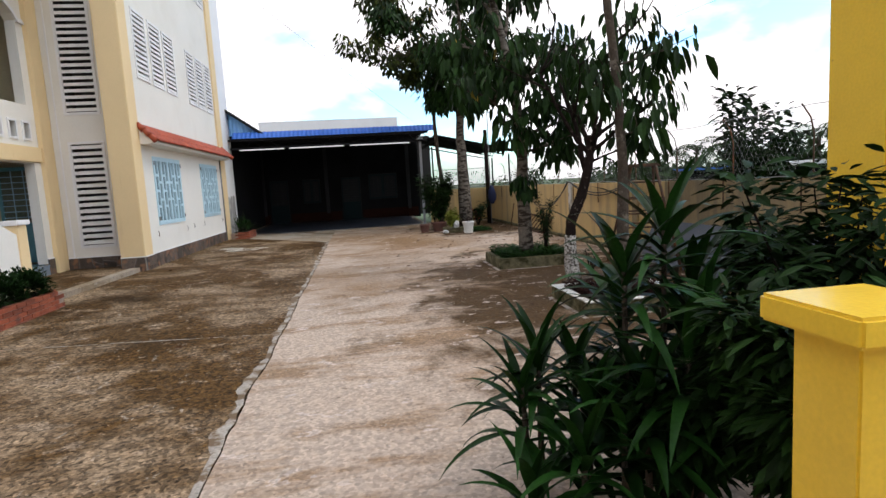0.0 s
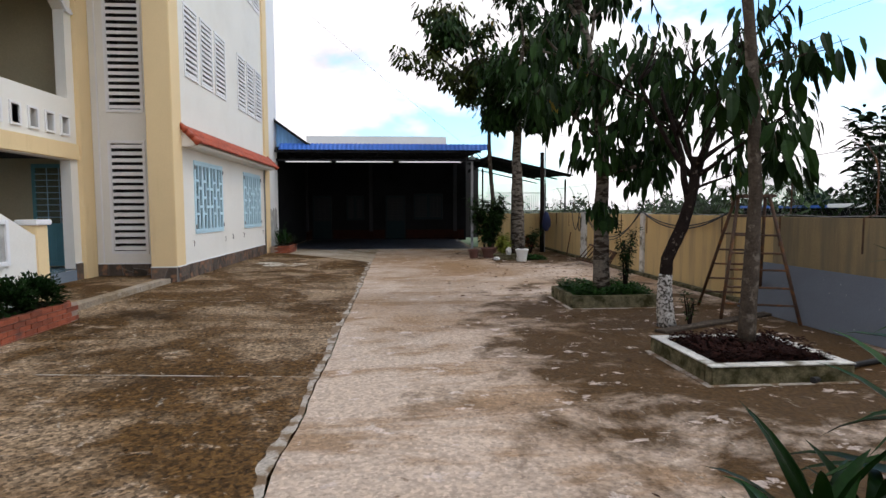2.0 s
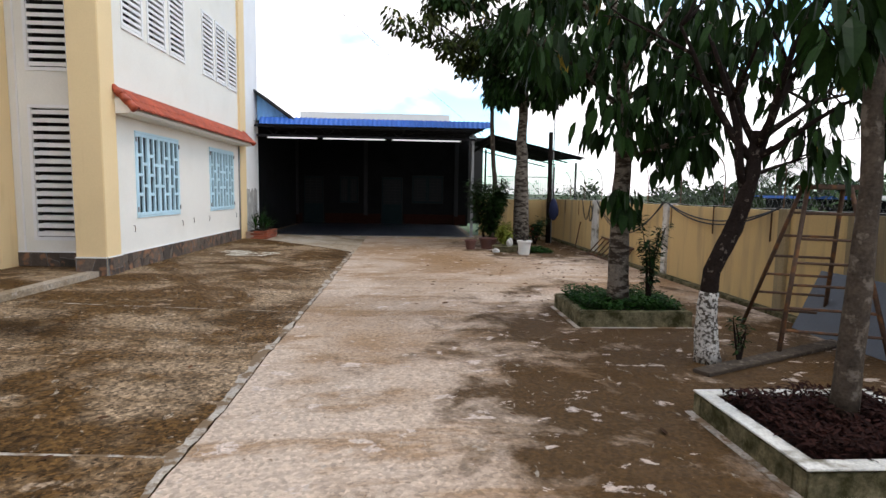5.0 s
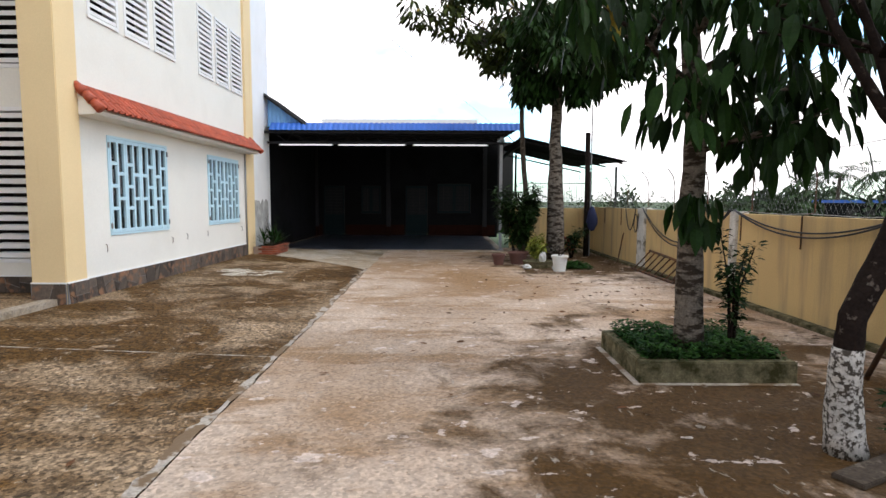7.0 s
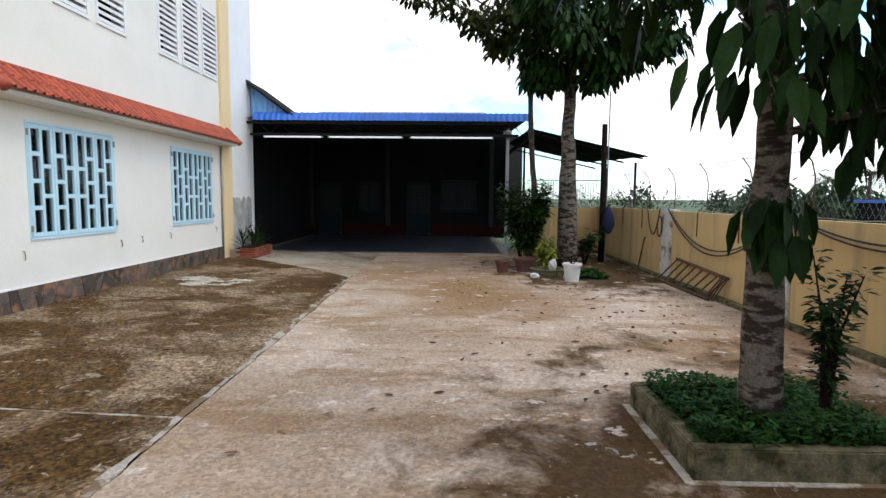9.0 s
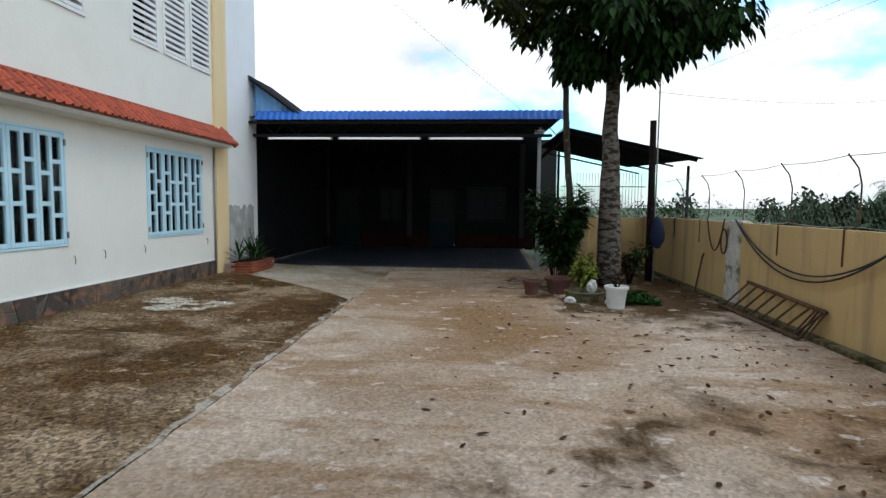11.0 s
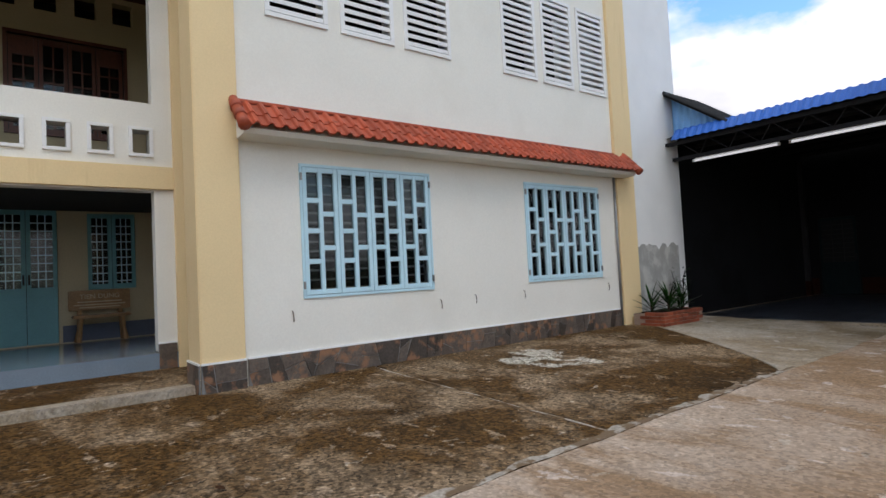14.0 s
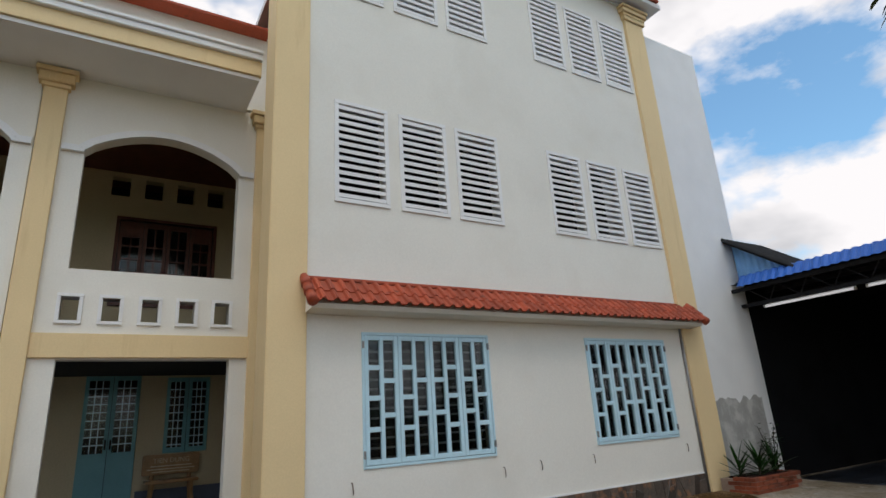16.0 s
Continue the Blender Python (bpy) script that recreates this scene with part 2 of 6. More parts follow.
# Shed wall, column and floor colours below have the interior shade put in.
M_SHADEWALL = mat("shade_dark_shed_wall", (0.010, 0.010, 0.011), 0.9, 0.12, 1.5, 40.0, 0.15, stain=(0.006, 0.006, 0.006), stain_scale=0.9, stain_cut=(0.5, 0.7), spec=0.08)
# Columns and grilles take the shade in this grey; gable roof is dark grey.
M_SHEDCOL = mat("shade_dark_grey", (0.030, 0.030, 0.032), 0.9, 0.1, spec=0.1)
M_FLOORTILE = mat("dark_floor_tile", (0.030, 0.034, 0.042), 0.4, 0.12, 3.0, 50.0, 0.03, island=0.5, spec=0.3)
M_PORCHTILE = mat("porch_floor_tile", (0.20, 0.25, 0.31), 0.15, 0.08, 3.0, 50.0, 0.02, island=0.06)
M_BARK = mat("grey_bark", (0.062, 0.048, 0.036), 0.95, 0.35, 10.0, 45.0, 0.9, stain=(0.15, 0.125, 0.10), stain_scale=9.0, stain_cut=(0.56, 0.64), bump_scale=30.0, spec=0.1)
M_LIME = mat("limewashed_bark", (0.46, 0.43, 0.39), 0.95, 0.2, 10.0, 45.0, 0.9, stain=(0.045, 0.035, 0.025), stain_scale=30.0, stain_cut=(0.48, 0.56), bump_scale=30.0)
M_DARKBARK = mat("dark_bark", (0.016, 0.011, 0.009), 0.95, 0.35, 10.0, 45.0, 0.9, stain=(0.10, 0.08, 0.065), stain_scale=14.0, stain_cut=(0.60, 0.66), bump_scale=30.0, spec=0.08)
M_LEAF = leaf_mat("broad_leaf", (0.012, 0.030, 0.006), 0.55, 0.5)
M_LEAF2 = leaf_mat("olive_leaf", (0.034, 0.044, 0.009), 0.55)
M_LEAFY = leaf_mat("yellow_leaf", (0.28, 0.20, 0.03))
M_DRAC = leaf_mat("strap_leaf", (0.010, 0.034, 0.006), 0.6, 0.36)
M_SHRUB = leaf_mat("shrub_leaf", (0.009, 0.025, 0.005), 0.4)
M_GRASS = leaf_mat("ground_cover_leaf", (0.016, 0.048, 0.008), 0.55, 0.6)
M_FAR = leaf_mat("far_foliage", (0.035, 0.06, 0.024), 0.4, 0.8)
M_FIELD = mat("field_grass", (0.055, 0.085, 0.030), 0.95, 0.25, 0.08, 2.0, 0.0)
M_SOIL = mat("dark_soil", (0.020, 0.010, 0.008), 0.95, 0.3, 12.0, 60.0, 0.8, spec=0.1)
M_KERB = mat("mossy_kerb", (0.15, 0.13, 0.075), 0.92, 0.35, 9.0, 50.0, 0.6, stain=(0.035, 0.033, 0.012), stain_scale=6.5, stain_cut=(0.40, 0.62), spec=0.1)
M_KERBTOP = mat("whitewashed_kerb", (0.56, 0.54, 0.49), 0.9, 0.2, 6.0, 50.0, 0.4, stain=(0.16, 0.14, 0.10), stain_scale=4.0, stain_cut=(0.50, 0.64))
M_POT = mat("white_plastic_pot", (0.68, 0.67, 0.63), 0.5, 0.06, 5.0, 40.0, 0.05, stain=(0.35, 0.30, 0.22), stain_scale=5.0, stain_cut=(0.6, 0.75))
M_CLAY = mat("clay_pot", (0.10, 0.040, 0.028), 0.8, 0.2)
M_STONE = mat("pale_rock", (0.50, 0.48, 0.44), 0.9, 0.2, 8.0, 40.0, 0.5)
M_WOOD = mat("varnished_wood", (0.30, 0.165, 0.065), 0.4, 0.25, 6.0, 50.0, 0.15)
M_DARKWOOD = mat("dark_wood", (0.12, 0.035, 0.020), 0.4, 0.25, 6.0, 50.0, 0.15)
M_GREYSHEET = mat("grey_fibre_sheet", (0.10, 0.113, 0.135), 0.7, 0.12, 2.0, 60.0, 0.1, stain=(0.32, 0.33, 0.34), stain_scale=14.0, stain_cut=(0.68, 0.72))
M_BLACK = mat("black_rubber", (0.012, 0.012, 0.013), 0.6, 0.1)
M_BLUECLOTH = mat("navy_cloth", (0.012, 0.016, 0.05), 0.95, 0.2)
M_LITTER = leaf_mat("red_leaf_litter", (0.022, 0.008, 0.006), 0.5, 0.8)
M_DEADLEAF = leaf_mat("dry_leaf", (0.085, 0.040, 0.020), 0.6, 0.8)
M_LAMPCASE = mat("white_plastic", (0.80, 0.80, 0.80), 0.4, 0.03)
M_NAVY = mat("slate_blue_skirting_paint", (0.09, 0.11, 0.16), 0.6, 0.1)
# Glow for the strips that stand in for daylight under the shed roof.
M_DAYGLOW = bpy.data.materials.new("daylight_glow")
M_DAYGLOW.use_nodes = True
M_DAYGLOW.node_tree.nodes["Principled BSDF"].inputs["Emission Color"].default_value = (0.95, 0.98, 1.0, 1)
M_DAYGLOW.node_tree.nodes["Principled BSDF"].inputs["Emission Strength"].default_value = 1.1
M_RED = mat("red_flower", (0.40, 0.03, 0.025), 0.6, 0.2)
# Near-black base colour that puts the shade of closed rooms into their surfaces.
M_SHADEDARK = mat("near_black_shade", (0.02, 0.018, 0.016), 0.9, 0.1)


def glass_mat(name):
    m = bpy.data.materials.new(name)
    m.use_nodes = True
    n, l = m.node_tree.nodes, m.node_tree.links
    n.clear()
    out, mix, tr, gl, fr = (n.new(k) for k in ("ShaderNodeOutputMaterial", "ShaderNodeMixShader", "ShaderNodeBsdfTransparent", "ShaderNodeBsdfGlossy", "ShaderNodeFresnel"))
    tr.inputs["Color"].default_value = (0.72, 0.78, 0.80, 1)
    gl.inputs["Roughness"].default_value = 0.08
    fr.inputs["IOR"].default_value = 1.42
    l.new(fr.outputs[0], mix.inputs[0])
    l.new(tr.outputs[0], mix.inputs[1])
    l.new(gl.outputs[0], mix.inputs[2])
    l.new(mix.outputs[0], out.inputs["Surface"])
    return m


M_SKYBLUE = mat("light_blue_sheet", (0.22, 0.48, 0.82), 0.5, 0.08)
M_GLASS = glass_mat("window_glass")
M_RINGBARK = mat("ringed_bark", (0.15, 0.125, 0.10), 0.95, 0.35, 14.0, 60.0, 1.0, stain=(0.035, 0.026, 0.019), stain_scale=3.2, stain_cut=(0.47, 0.55), streak=(1.6, 1.6, 4.5), bump_scale=38.0, spec=0.1)
# Shade-dark copies of the teal, pane glass and brick for inside the shed.
M_SHADETEAL = mat("shade_dark_teal", (0.009, 0.018, 0.020), 0.8, 0.1, spec=0.08)
M_SHADEGLASS = mat("shade_dark_glass", (0.012, 0.014, 0.015), 0.5, 0.1, spec=0.12)
M_DADO = mat("shade_dark_brick", (0.024, 0.008, 0.005), 0.95, 0.2, 8.0, 50.0, 0.3, spec=0.08)
M_CEMENT = mat("bare_cement", (0.36, 0.35, 0.33), 0.9, 0.15, 3.0, 50.0, 0.3, stain=(0.5, 0.49, 0.46), stain_scale=3.0, stain_cut=(0.5, 0.62))
M_TAN = mat("tan_wall_paint", (0.58, 0.50, 0.33), 0.85, 0.08, 1.0, 40.0, 0.1)


# ---- builders ----
def part(name, bm, material, parent=None, label="", smooth=False):
    me = bpy.data.meshes.new(name)
    if smooth:
        for f in bm.faces:
            f.smooth = True
    bm.to_mesh(me)
    bm.free()
    me.materials.append(material)
    ob = new(name, me)
    ob.parent = parent
    if label:
        ob["label"] = label
    return ob


def piece(name, mesh, parent, m=None):
    ob = new(name, mesh)
    ob.parent = parent
    if m is not None:
        ob.matrix_local = m
    return ob


def thing(name, at, label, category, group="", kind=""):
    e = new(name)
    e.empty_display_size = 0.1
    e.location = at
    return tagged(e, label, category, group, kind)


def structure(ob, label, category):
    return tagged(ob, label, category, kind="structure")


def add_box(bm, lo, hi, bevel=0.0):
    vs = [bm.verts.new((x, y, z)) for x in (lo[0], hi[0]) for y in (lo[1], hi[1]) for z in (lo[2], hi[2])]
    fs = [bm.faces.new([vs[i] for i in q]) for q in ((0, 1, 3, 2), (4, 6, 7, 5), (0, 4, 5, 1), (2, 3, 7, 6), (0, 2, 6, 4), (1, 5, 7, 3))]
    if bevel:
        es = {e for f in fs for e in f.edges}
        bmesh.ops.bevel(bm, geom=list(es), offset=bevel, segments=2, affect="EDGES", clamp_overlap=True)
    return bm


def box(lo, hi, bevel=0.0):
    return add_box(bmesh.new(), lo, hi, bevel)


def tube(bm, pts, radii, seg=8, caps=True):
    pts = [Vector(p) for p in pts]
    rings, u = [], None
    for i, p in enumerate(pts):
        d = (pts[min(i + 1, len(pts) - 1)] - pts[max(i - 1, 0)]).normalized()
        if u is None:
            u = d.cross(Vector((0, 0, 1)) if abs(d.z) < 0.9 else Vector((1, 0, 0))).normalized()
        u = (u - d * u.dot(d)).normalized()
        v = d.cross(u)
        r = radii[i] if isinstance(radii, (list, tuple)) else radii
        rings.append([bm.verts.new(p + (u * math.cos(a) + v * math.sin(a)) * r) for a in [2 * math.pi * k / seg for k in range(seg)]])
    for a, b in zip(rings, rings[1:]):
        for k in range(seg):
            bm.faces.new((a[k], a[(k + 1) % seg], b[(k + 1) % seg], b[k]))
    if caps:
        bm.faces.new(rings[0][::-1])
        bm.faces.new(rings[-1])
    return bm


def lathe(bm, profile, seg=20, at=(0, 0, 0)):
    rings = [[bm.verts.new((at[0] + r * math.cos(2 * math.pi * k / seg), at[1] + r * math.sin(2 * math.pi * k / seg), at[2] + z)) for k in range(seg)] for r, z in profile]
    for a, b in zip(rings, rings[1:]):
        for k in range(seg):
            bm.faces.new((a[k], a[(k + 1) % seg], b[(k + 1) % seg], b[k]))
    bm.faces.new(rings[0][::-1])
    bm.faces.new(rings[-1])
    return bm


def prism(bm, poly, z0, z1):
    """Upright prism over a plan polygon; z0 and z1 may be functions of x and y."""
    f0 = z0 if callable(z0) else (lambda x, y: z0)
    f1 = z1 if callable(z1) else (lambda x, y: z1)
    lo = [bm.verts.new((x, y, f0(x, y))) for x, y in poly]
    hi = [bm.verts.new((x, y, f1(x, y))) for x, y in poly]
    bm.faces.new(lo[::-1])
    bm.faces.new(hi)
    k = len(poly)
    for i in range(k):
        bm.faces.new((lo[i], lo[(i + 1) % k], hi[(i + 1) % k], hi[i]))
    bmesh.ops.recalc_face_normals(bm, faces=bm.faces)
    return bm


def wall_with_holes(name, axis, at, thick, u0, u1, z0, z1, holes, material, parent=None):
    """A wall in the plane axis = at, going back by thick, with rectangular holes (u0, u1, z0, z1) cut right through."""
    us = sorted({u0, u1, *[h[0] for h in holes], *[h[1] for h in holes]})
    zs = sorted({z0, z1, *[h[2] for h in holes], *[h[3] for h in holes]})
    us, zs = [u for u in us if u0 <= u <= u1], [z for z in zs if z0 <= z <= z1]
    solid = lambda i, j: 0 <= i < len(us) - 1 and 0 <= j < len(zs) - 1 and not any(
        h[0] < (us[i] + us[i + 1]) / 2 < h[1] and h[2] < (zs[j] + zs[j + 1]) / 2 < h[3] for h in holes)
    bm = bmesh.new()
    cache = {}

    def v(i, j, k):
        key = (i, j, k)
        if key not in cache:
            d = at + (thick if k else 0.0)
            cache[key] = bm.verts.new((d, us[i], zs[j]) if axis == "x" else (us[i], d, zs[j]))
        return cache[key]

    for i in range(len(us) - 1):
        for j in range(len(zs) - 1):
            if not solid(i, j):
                continue
            bm.faces.new((v(i, j, 0), v(i + 1, j, 0), v(i + 1, j + 1, 0), v(i, j + 1, 0)))
            bm.faces.new((v(i, j, 1), v(i, j + 1, 1), v(i + 1, j + 1, 1), v(i + 1, j, 1)))
            for di, dj, a, b in ((-1, 0, (0, 0), (0, 1)), (1, 0, (1, 0), (1, 1)), (0, -1, (0, 0), (1, 0)), (0, 1, (0, 1), (1, 1))):
                if not solid(i + di, j + dj):
                    p, q = (i + a[0], j + a[1]), (i + b[0], j + b[1])
                    bm.faces.new((v(*p, 0), v(*q, 0), v(*q, 1), v(*p, 1)))
    bmesh.ops.recalc_face_normals(bm, faces=bm.faces)
    return part(name, bm, material, parent)


def mesh_from(name, verts, faces, material):
    me = bpy.data.meshes.new(name)
    me.from_pydata(verts, [], faces)
    me.materials.append(material)
    me.update()
    return me


def leaves_mesh(name, spots, material, length, width, droop=0.5, seed=1, fold=0.25):
    """Many folded leaves: spots are (place, heading) pairs."""
    rnd = random.Random(seed)
    verts, faces = [], []
    for p, head in spots:
        s = rnd.uniform(0.6, 1.25)
        ln, wd = length * s, width * s
        d = Vector(head)
        d.z -= droop * rnd.uniform(0.5, 1.4)
        d.normalize()
        side = d.cross(Vector((rnd.uniform(-0.5, 0.5), rnd.uniform(-0.5, 0.5), 1))).normalized()
        up = side.cross(d)
        b = len(verts)
        p = Vector(p)
        for f, w in ((0.0, 0.05), (0.35, 0.48), (0.72, 0.42), (1.0, 0.03)):
            c = p + d * ln * f - Vector((0, 0, 1)) * droop * ln * 0.35 * f * f
            verts += [tuple(c - side * wd * w + up * fold * wd * w), tuple(c), tuple(c + side * wd * w + up * fold * wd * w)]
        for k in range(3):
            a = b + 3 * k
            faces += [(a, a + 1, a + 4, a + 3), (a + 1, a + 2, a + 5, a + 4)]
    return mesh_from(name, verts, faces, material)


X_JOINT = -1.12


def ground_z(x, y):
    """The yard falls gently from the house to the long joint."""
    return 0.034 * max(0.0, min(X_JOINT - x, 3.7))


# ---- ground ----
def far_ground():
    bm = bmesh.new()
    xs = [-1500, -200, -60, -20, -12, 5.3, 12, 30, 80, 300, 1500]
    ys = [-1500, -200, -40, -8, 36, 60, 120, 300, 1500]
    vs = [[bm.verts.new((x, y, -0.30)) for y in ys] for x in xs]
    for i in range(len(xs) - 1):
        for j in range(len(ys) - 1):
            bm.faces.new((vs[i][j], vs[i + 1][j], vs[i + 1][j + 1], vs[i][j + 1]))
    return structure(part("ground", bm, M_FIELD), "flat green fields reaching the horizon beyond the yard", "ground")


far_ground()
yard = structure(thing("pavement", (0, 0, 0), "weathered brown-stained concrete yard in cast slabs", "pavement"), "weathered brown-stained concrete yard in cast slabs", "pavement")


def sheet_slab(name, poly_rows, material, top=0.0):
    """A cast slab given as rows of plan points, following the fall of the yard."""
    bm = bmesh.new()
    grid = [[bm.verts.new((x, y, ground_z(x, y) + top)) for x, y in row] for row in poly_rows]
    low = [[bm.verts.new((x, y, ground_z(x, y) - 0.14)) for x, y in row] for row in poly_rows]
    for g, flip in ((grid, False), (low, True)):
        for a, b in zip(g, g[1:]):
            for i in range(len(a) - 1):
                bm.faces.new((a[i], a[i + 1], b[i + 1], b[i]))
    edge = [*[(0, i) for i in range(len(grid[0]))], *[(j, len(grid[0]) - 1) for j in range(1, len(grid))],
            *[(len(grid) - 1, i) for i in range(len(grid[0]) - 2, -1, -1)], *[(j, 0) for j in range(len(grid) - 2, 0, -1)]]
    for (a, b), (c, d) in zip(edge, edge[1:] + edge[:1]):
        bm.faces.new((grid[a][b], grid[c][d], low[c][d], low[a][b]))
    bmesh.ops.recalc_face_normals(bm, faces=bm.faces)
    return part(name, bm, material, yard)


def wob(y, amp=0.012, s=2.3, o=0.0):
    return amp * noise.noise(Vector((o, y * s, 0.3))) + 0.6 * amp * noise.noise(Vector((o + 5, y * s * 4, 0.7)))


def edge_x(y):
    """The long joint, with its broken edge."""
    return X_JOINT + wob(y, 0.03, 1.1) - 0.012 * (y - 8)


def light_edge_x(y):
    """The curved end of the stained slabs towards the shed."""
    return X_JOINT - 0.16 - max(0.0, (y - 17.4)) ** 1.25 * 0.95


ys = [-3.0 + 0.15 * i for i in range(180)]
sheet_slab("slab", [[(edge_x(y) + 0.03, y), (0.4, y), (2.0, y), (4.0, y), (5.6, y)] for y in ys], M_PATH)
CROSS = [-3.0, 1.75, 5.9, 10.03, 14.33, 18.5]
for a, b in zip(CROSS, CROSS[1:]):
    k = 28
    rows = []
    for i in range(k + 1):
        y = a + (b - a) * i / k + (0.022 if i == 0 else -0.022 if i == k else 0.0)
        xr = min(edge_x(y) - 0.035, light_edge_x(y) if y > 17.4 else 9)
        xl = -4.92
        rows.append([(xl, y + (0.06 if i in (0, k) else 0) + wob(xl, 0.02, 3, a)), *[(xl + (xr - xl) * q / 8, y + wob(q * 0.8, 0.02, 1.5, a) * (i in (0, k))) for q in range(1, 8)], (xr, y)])
    sheet_slab("slab", rows, M_SLAB, -0.004)
rows = []
for i in range(14):
    y = 18.52 + (22.0 - 18.52) * i / 13
    xr = max(-4.85, light_edge_x(y))
    rows.append([(-4.92, y), ((-4.92 + xr) / 2, y), (xr, y)])
sheet_slab("slab", rows, M_SLAB, -0.004)
# pale pour between the curved edge and the shed
rows = []
for i in range(30):
    y = 17.4 + (22.05 - 17.4) * i / 29
    rows.append([(max(-4.9, light_edge_x(y) + 0.02), y), (edge_x(y) + 0.02, y)])
sheet_slab("slab", rows, M_LIGHTC, -0.001)
sheet_slab("slab", [[(-6.95, y), (-5.6, y), (-4.93, y)] for y in (-3.0, 4.0, 8.0, 12.6)], M_SLAB, -0.02)
# mortar in the joints
bm = bmesh.new()
pr = None
for y in [-3.0 + 0.04 * i for i in range(520)]:
    x = edge_x(y)
    h = 0.001 + 0.006 * max(0, noise.noise(Vector((3, y * 3, 0))))
    out = 0.030 + max(0.0, 0.022 + wob(y, 0.08, 1.7) + wob(y, 0.012, 13, 4))
    gap = 0.016 + max(-0.012, wob(y, 0.014, 5, 3))
    cur = [bm.verts.new((x - out, y, ground_z(x - out, y) - 0.002)), bm.verts.new((x - 0.005, y, ground_z(x, y) + h)), bm.verts.new((x + 0.032 - gap, y, ground_z(x, y) - 0.002))]
    if pr:
        for i in range(2):
            bm.faces.new((pr[i], pr[i + 1], cur[i + 1], cur[i]))
    pr = cur
part("joint_mortar", bm, M_MORTAR, yard, "broken pale mortar along the long joint")
for c in CROSS[1:]:
    bm = bmesh.new()
    pr = None
    for i in range(41):
        x = -4.9 + i * (X_JOINT + 4.9) / 40
        if c > 17 and x > light_edge_x(c):
            break
        y = c + wob(x * 0.8 + 4.9, 0.02, 1.5, c) * 0.4
        z = ground_z(x, y) - 0.008 + 0.010 * max(0, noise.noise(Vector((c, x * 3, 0))))
        cur = [bm.verts.new((x, y - 0.022, z - 0.004)), bm.verts.new((x, y + 0.026, z - 0.002))]
        if pr:
            bm.faces.new((pr[0], cur[0], cur[1], pr[1]))
        pr = cur
    part("joint_mortar", bm, M_MORTAR, yard)
# low kerb in front of the porch apron
bm = bmesh.new()
prism(bm, [(-5.25, 9.0), (-5.05, 9.0), (-4.98, 12.25), (-5.18, 12.25)], 0.02, lambda x, y: 0.20)
structure(part("kerb", bm, M_LIGHTC), "pale worn concrete kerb along the porch apron", "kerb")
bm = bmesh.new()
prism(bm, [(-7.0, 8.9), (-5.26, 9.0), (-5.19, 12.25), (-5.38, 12.9), (-7.0, 12.9)], 0.0, 0.19)
structure(part("pavement", bm, M_SLAB), "brown-stained concrete apron in front of the porch", "pavement")

# ---- tower of the house ----
XW = -4.90
W1, W2 = (13.45, 15.40), (17.31, 19.23)
WZ = (1.05, 2.69)
VENTS = [(13.15, 13.87), (14.15, 14.87), (15.14, 15.87), (17.04, 17.74), (17.99, 18.69), (18.94, 19.63)]
VZ = [(4.49, 5.95), (7.92, 9.4)]
holes = [(*W1, *WZ), (*W2, *WZ)] + [(a, b, *z) for a, b in VENTS for z in VZ]
structure(wall_with_holes("wall_yard", "x", XW, -0.22, 12.74, 19.76, 0.0, 10.1, holes, M_CREAM), "cream rendered house wall facing the yard", "wall")
structure(part("wall_tower_rear", box((XW - 0.22, 20.34, 0.0), (XW - 0.10, 22.3, 9.7)), M_WHITE), "plain whitewashed rear wing wall with a damp foot", "wall")
structure(part("wall_tower_end", box((-9.6, 22.2, 0.0), (XW - 0.221, 22.4, 9.7)), M_WHITE), "plain whitewashed end wall of the house", "wall")
# rooms behind the openings; near-black colour stands in for their lack of light
structure(part("wall_inner_room", box((-6.4, 12.9, 0.3), (-6.3, 19.9, 10.0)), M_SHADEDARK), "inner wall seen through louvres, coloured near-black for shade", "wall")
structure(part("floor_upper", box((-6.3, 13.3, 3.2), (XW - 0.23, 22.1, 3.4)), M_SHADEDARK), "upper floor behind the louvres, coloured near-black for shade", "floor")
structure(part("floor_top", box((-6.3, 13.3, 6.6), (XW - 0.23, 22.1, 6.8)), M_SHADEDARK), "top floor behind the louvres, coloured near-black for shade", "floor")
structure(part("ceiling", box((-9.5, 12.8, 10.1), (XW + 0.05, 20.34, 10.25)), M_WHITE), "white concrete roof slab of the house", "ceiling")


def pilaster(at_lo, at_hi, z1, label):
    p = thing("pilaster", ((at_lo[0] + at_hi[0]) / 2, (at_lo[1] + at_hi[1]) / 2, 0), label, "pilaster", kind="structure")
    b = part("shaft", box((at_lo[0] - p.location.x, at_lo[1] - p.location.y, 0.0), (at_hi[0] - p.location.x, at_hi[1] - p.location.y, z1), 0.012), M_YELLOW, p)
    for i, (g, h0, h1) in enumerate(((0.05, 0.0, 0.07), (0.09, 0.07, 0.17), (0.04, -0.10, 0.0), (0.12, 0.17, 0.24))):
        part("capital", box((at_lo[0] - p.location.x - g, at_lo[1] - p.location.y - g, z1 - 0.26 + h0), (at_hi[0] - p.location.x + g, at_hi[1] - p.location.y + g, z1 - 0.26 + h1), 0.008), M_YELLOW, p)
    return p


pilaster((-5.36, 12.25), (XW + 0.05, 12.73), 10.1, "tall buff-painted corner pilaster of the house")
pilaster((XW - 0.24, 19.76), (XW + 0.06, 20.34), 10.1, "tall buff-painted pilaster beside the rear wing")


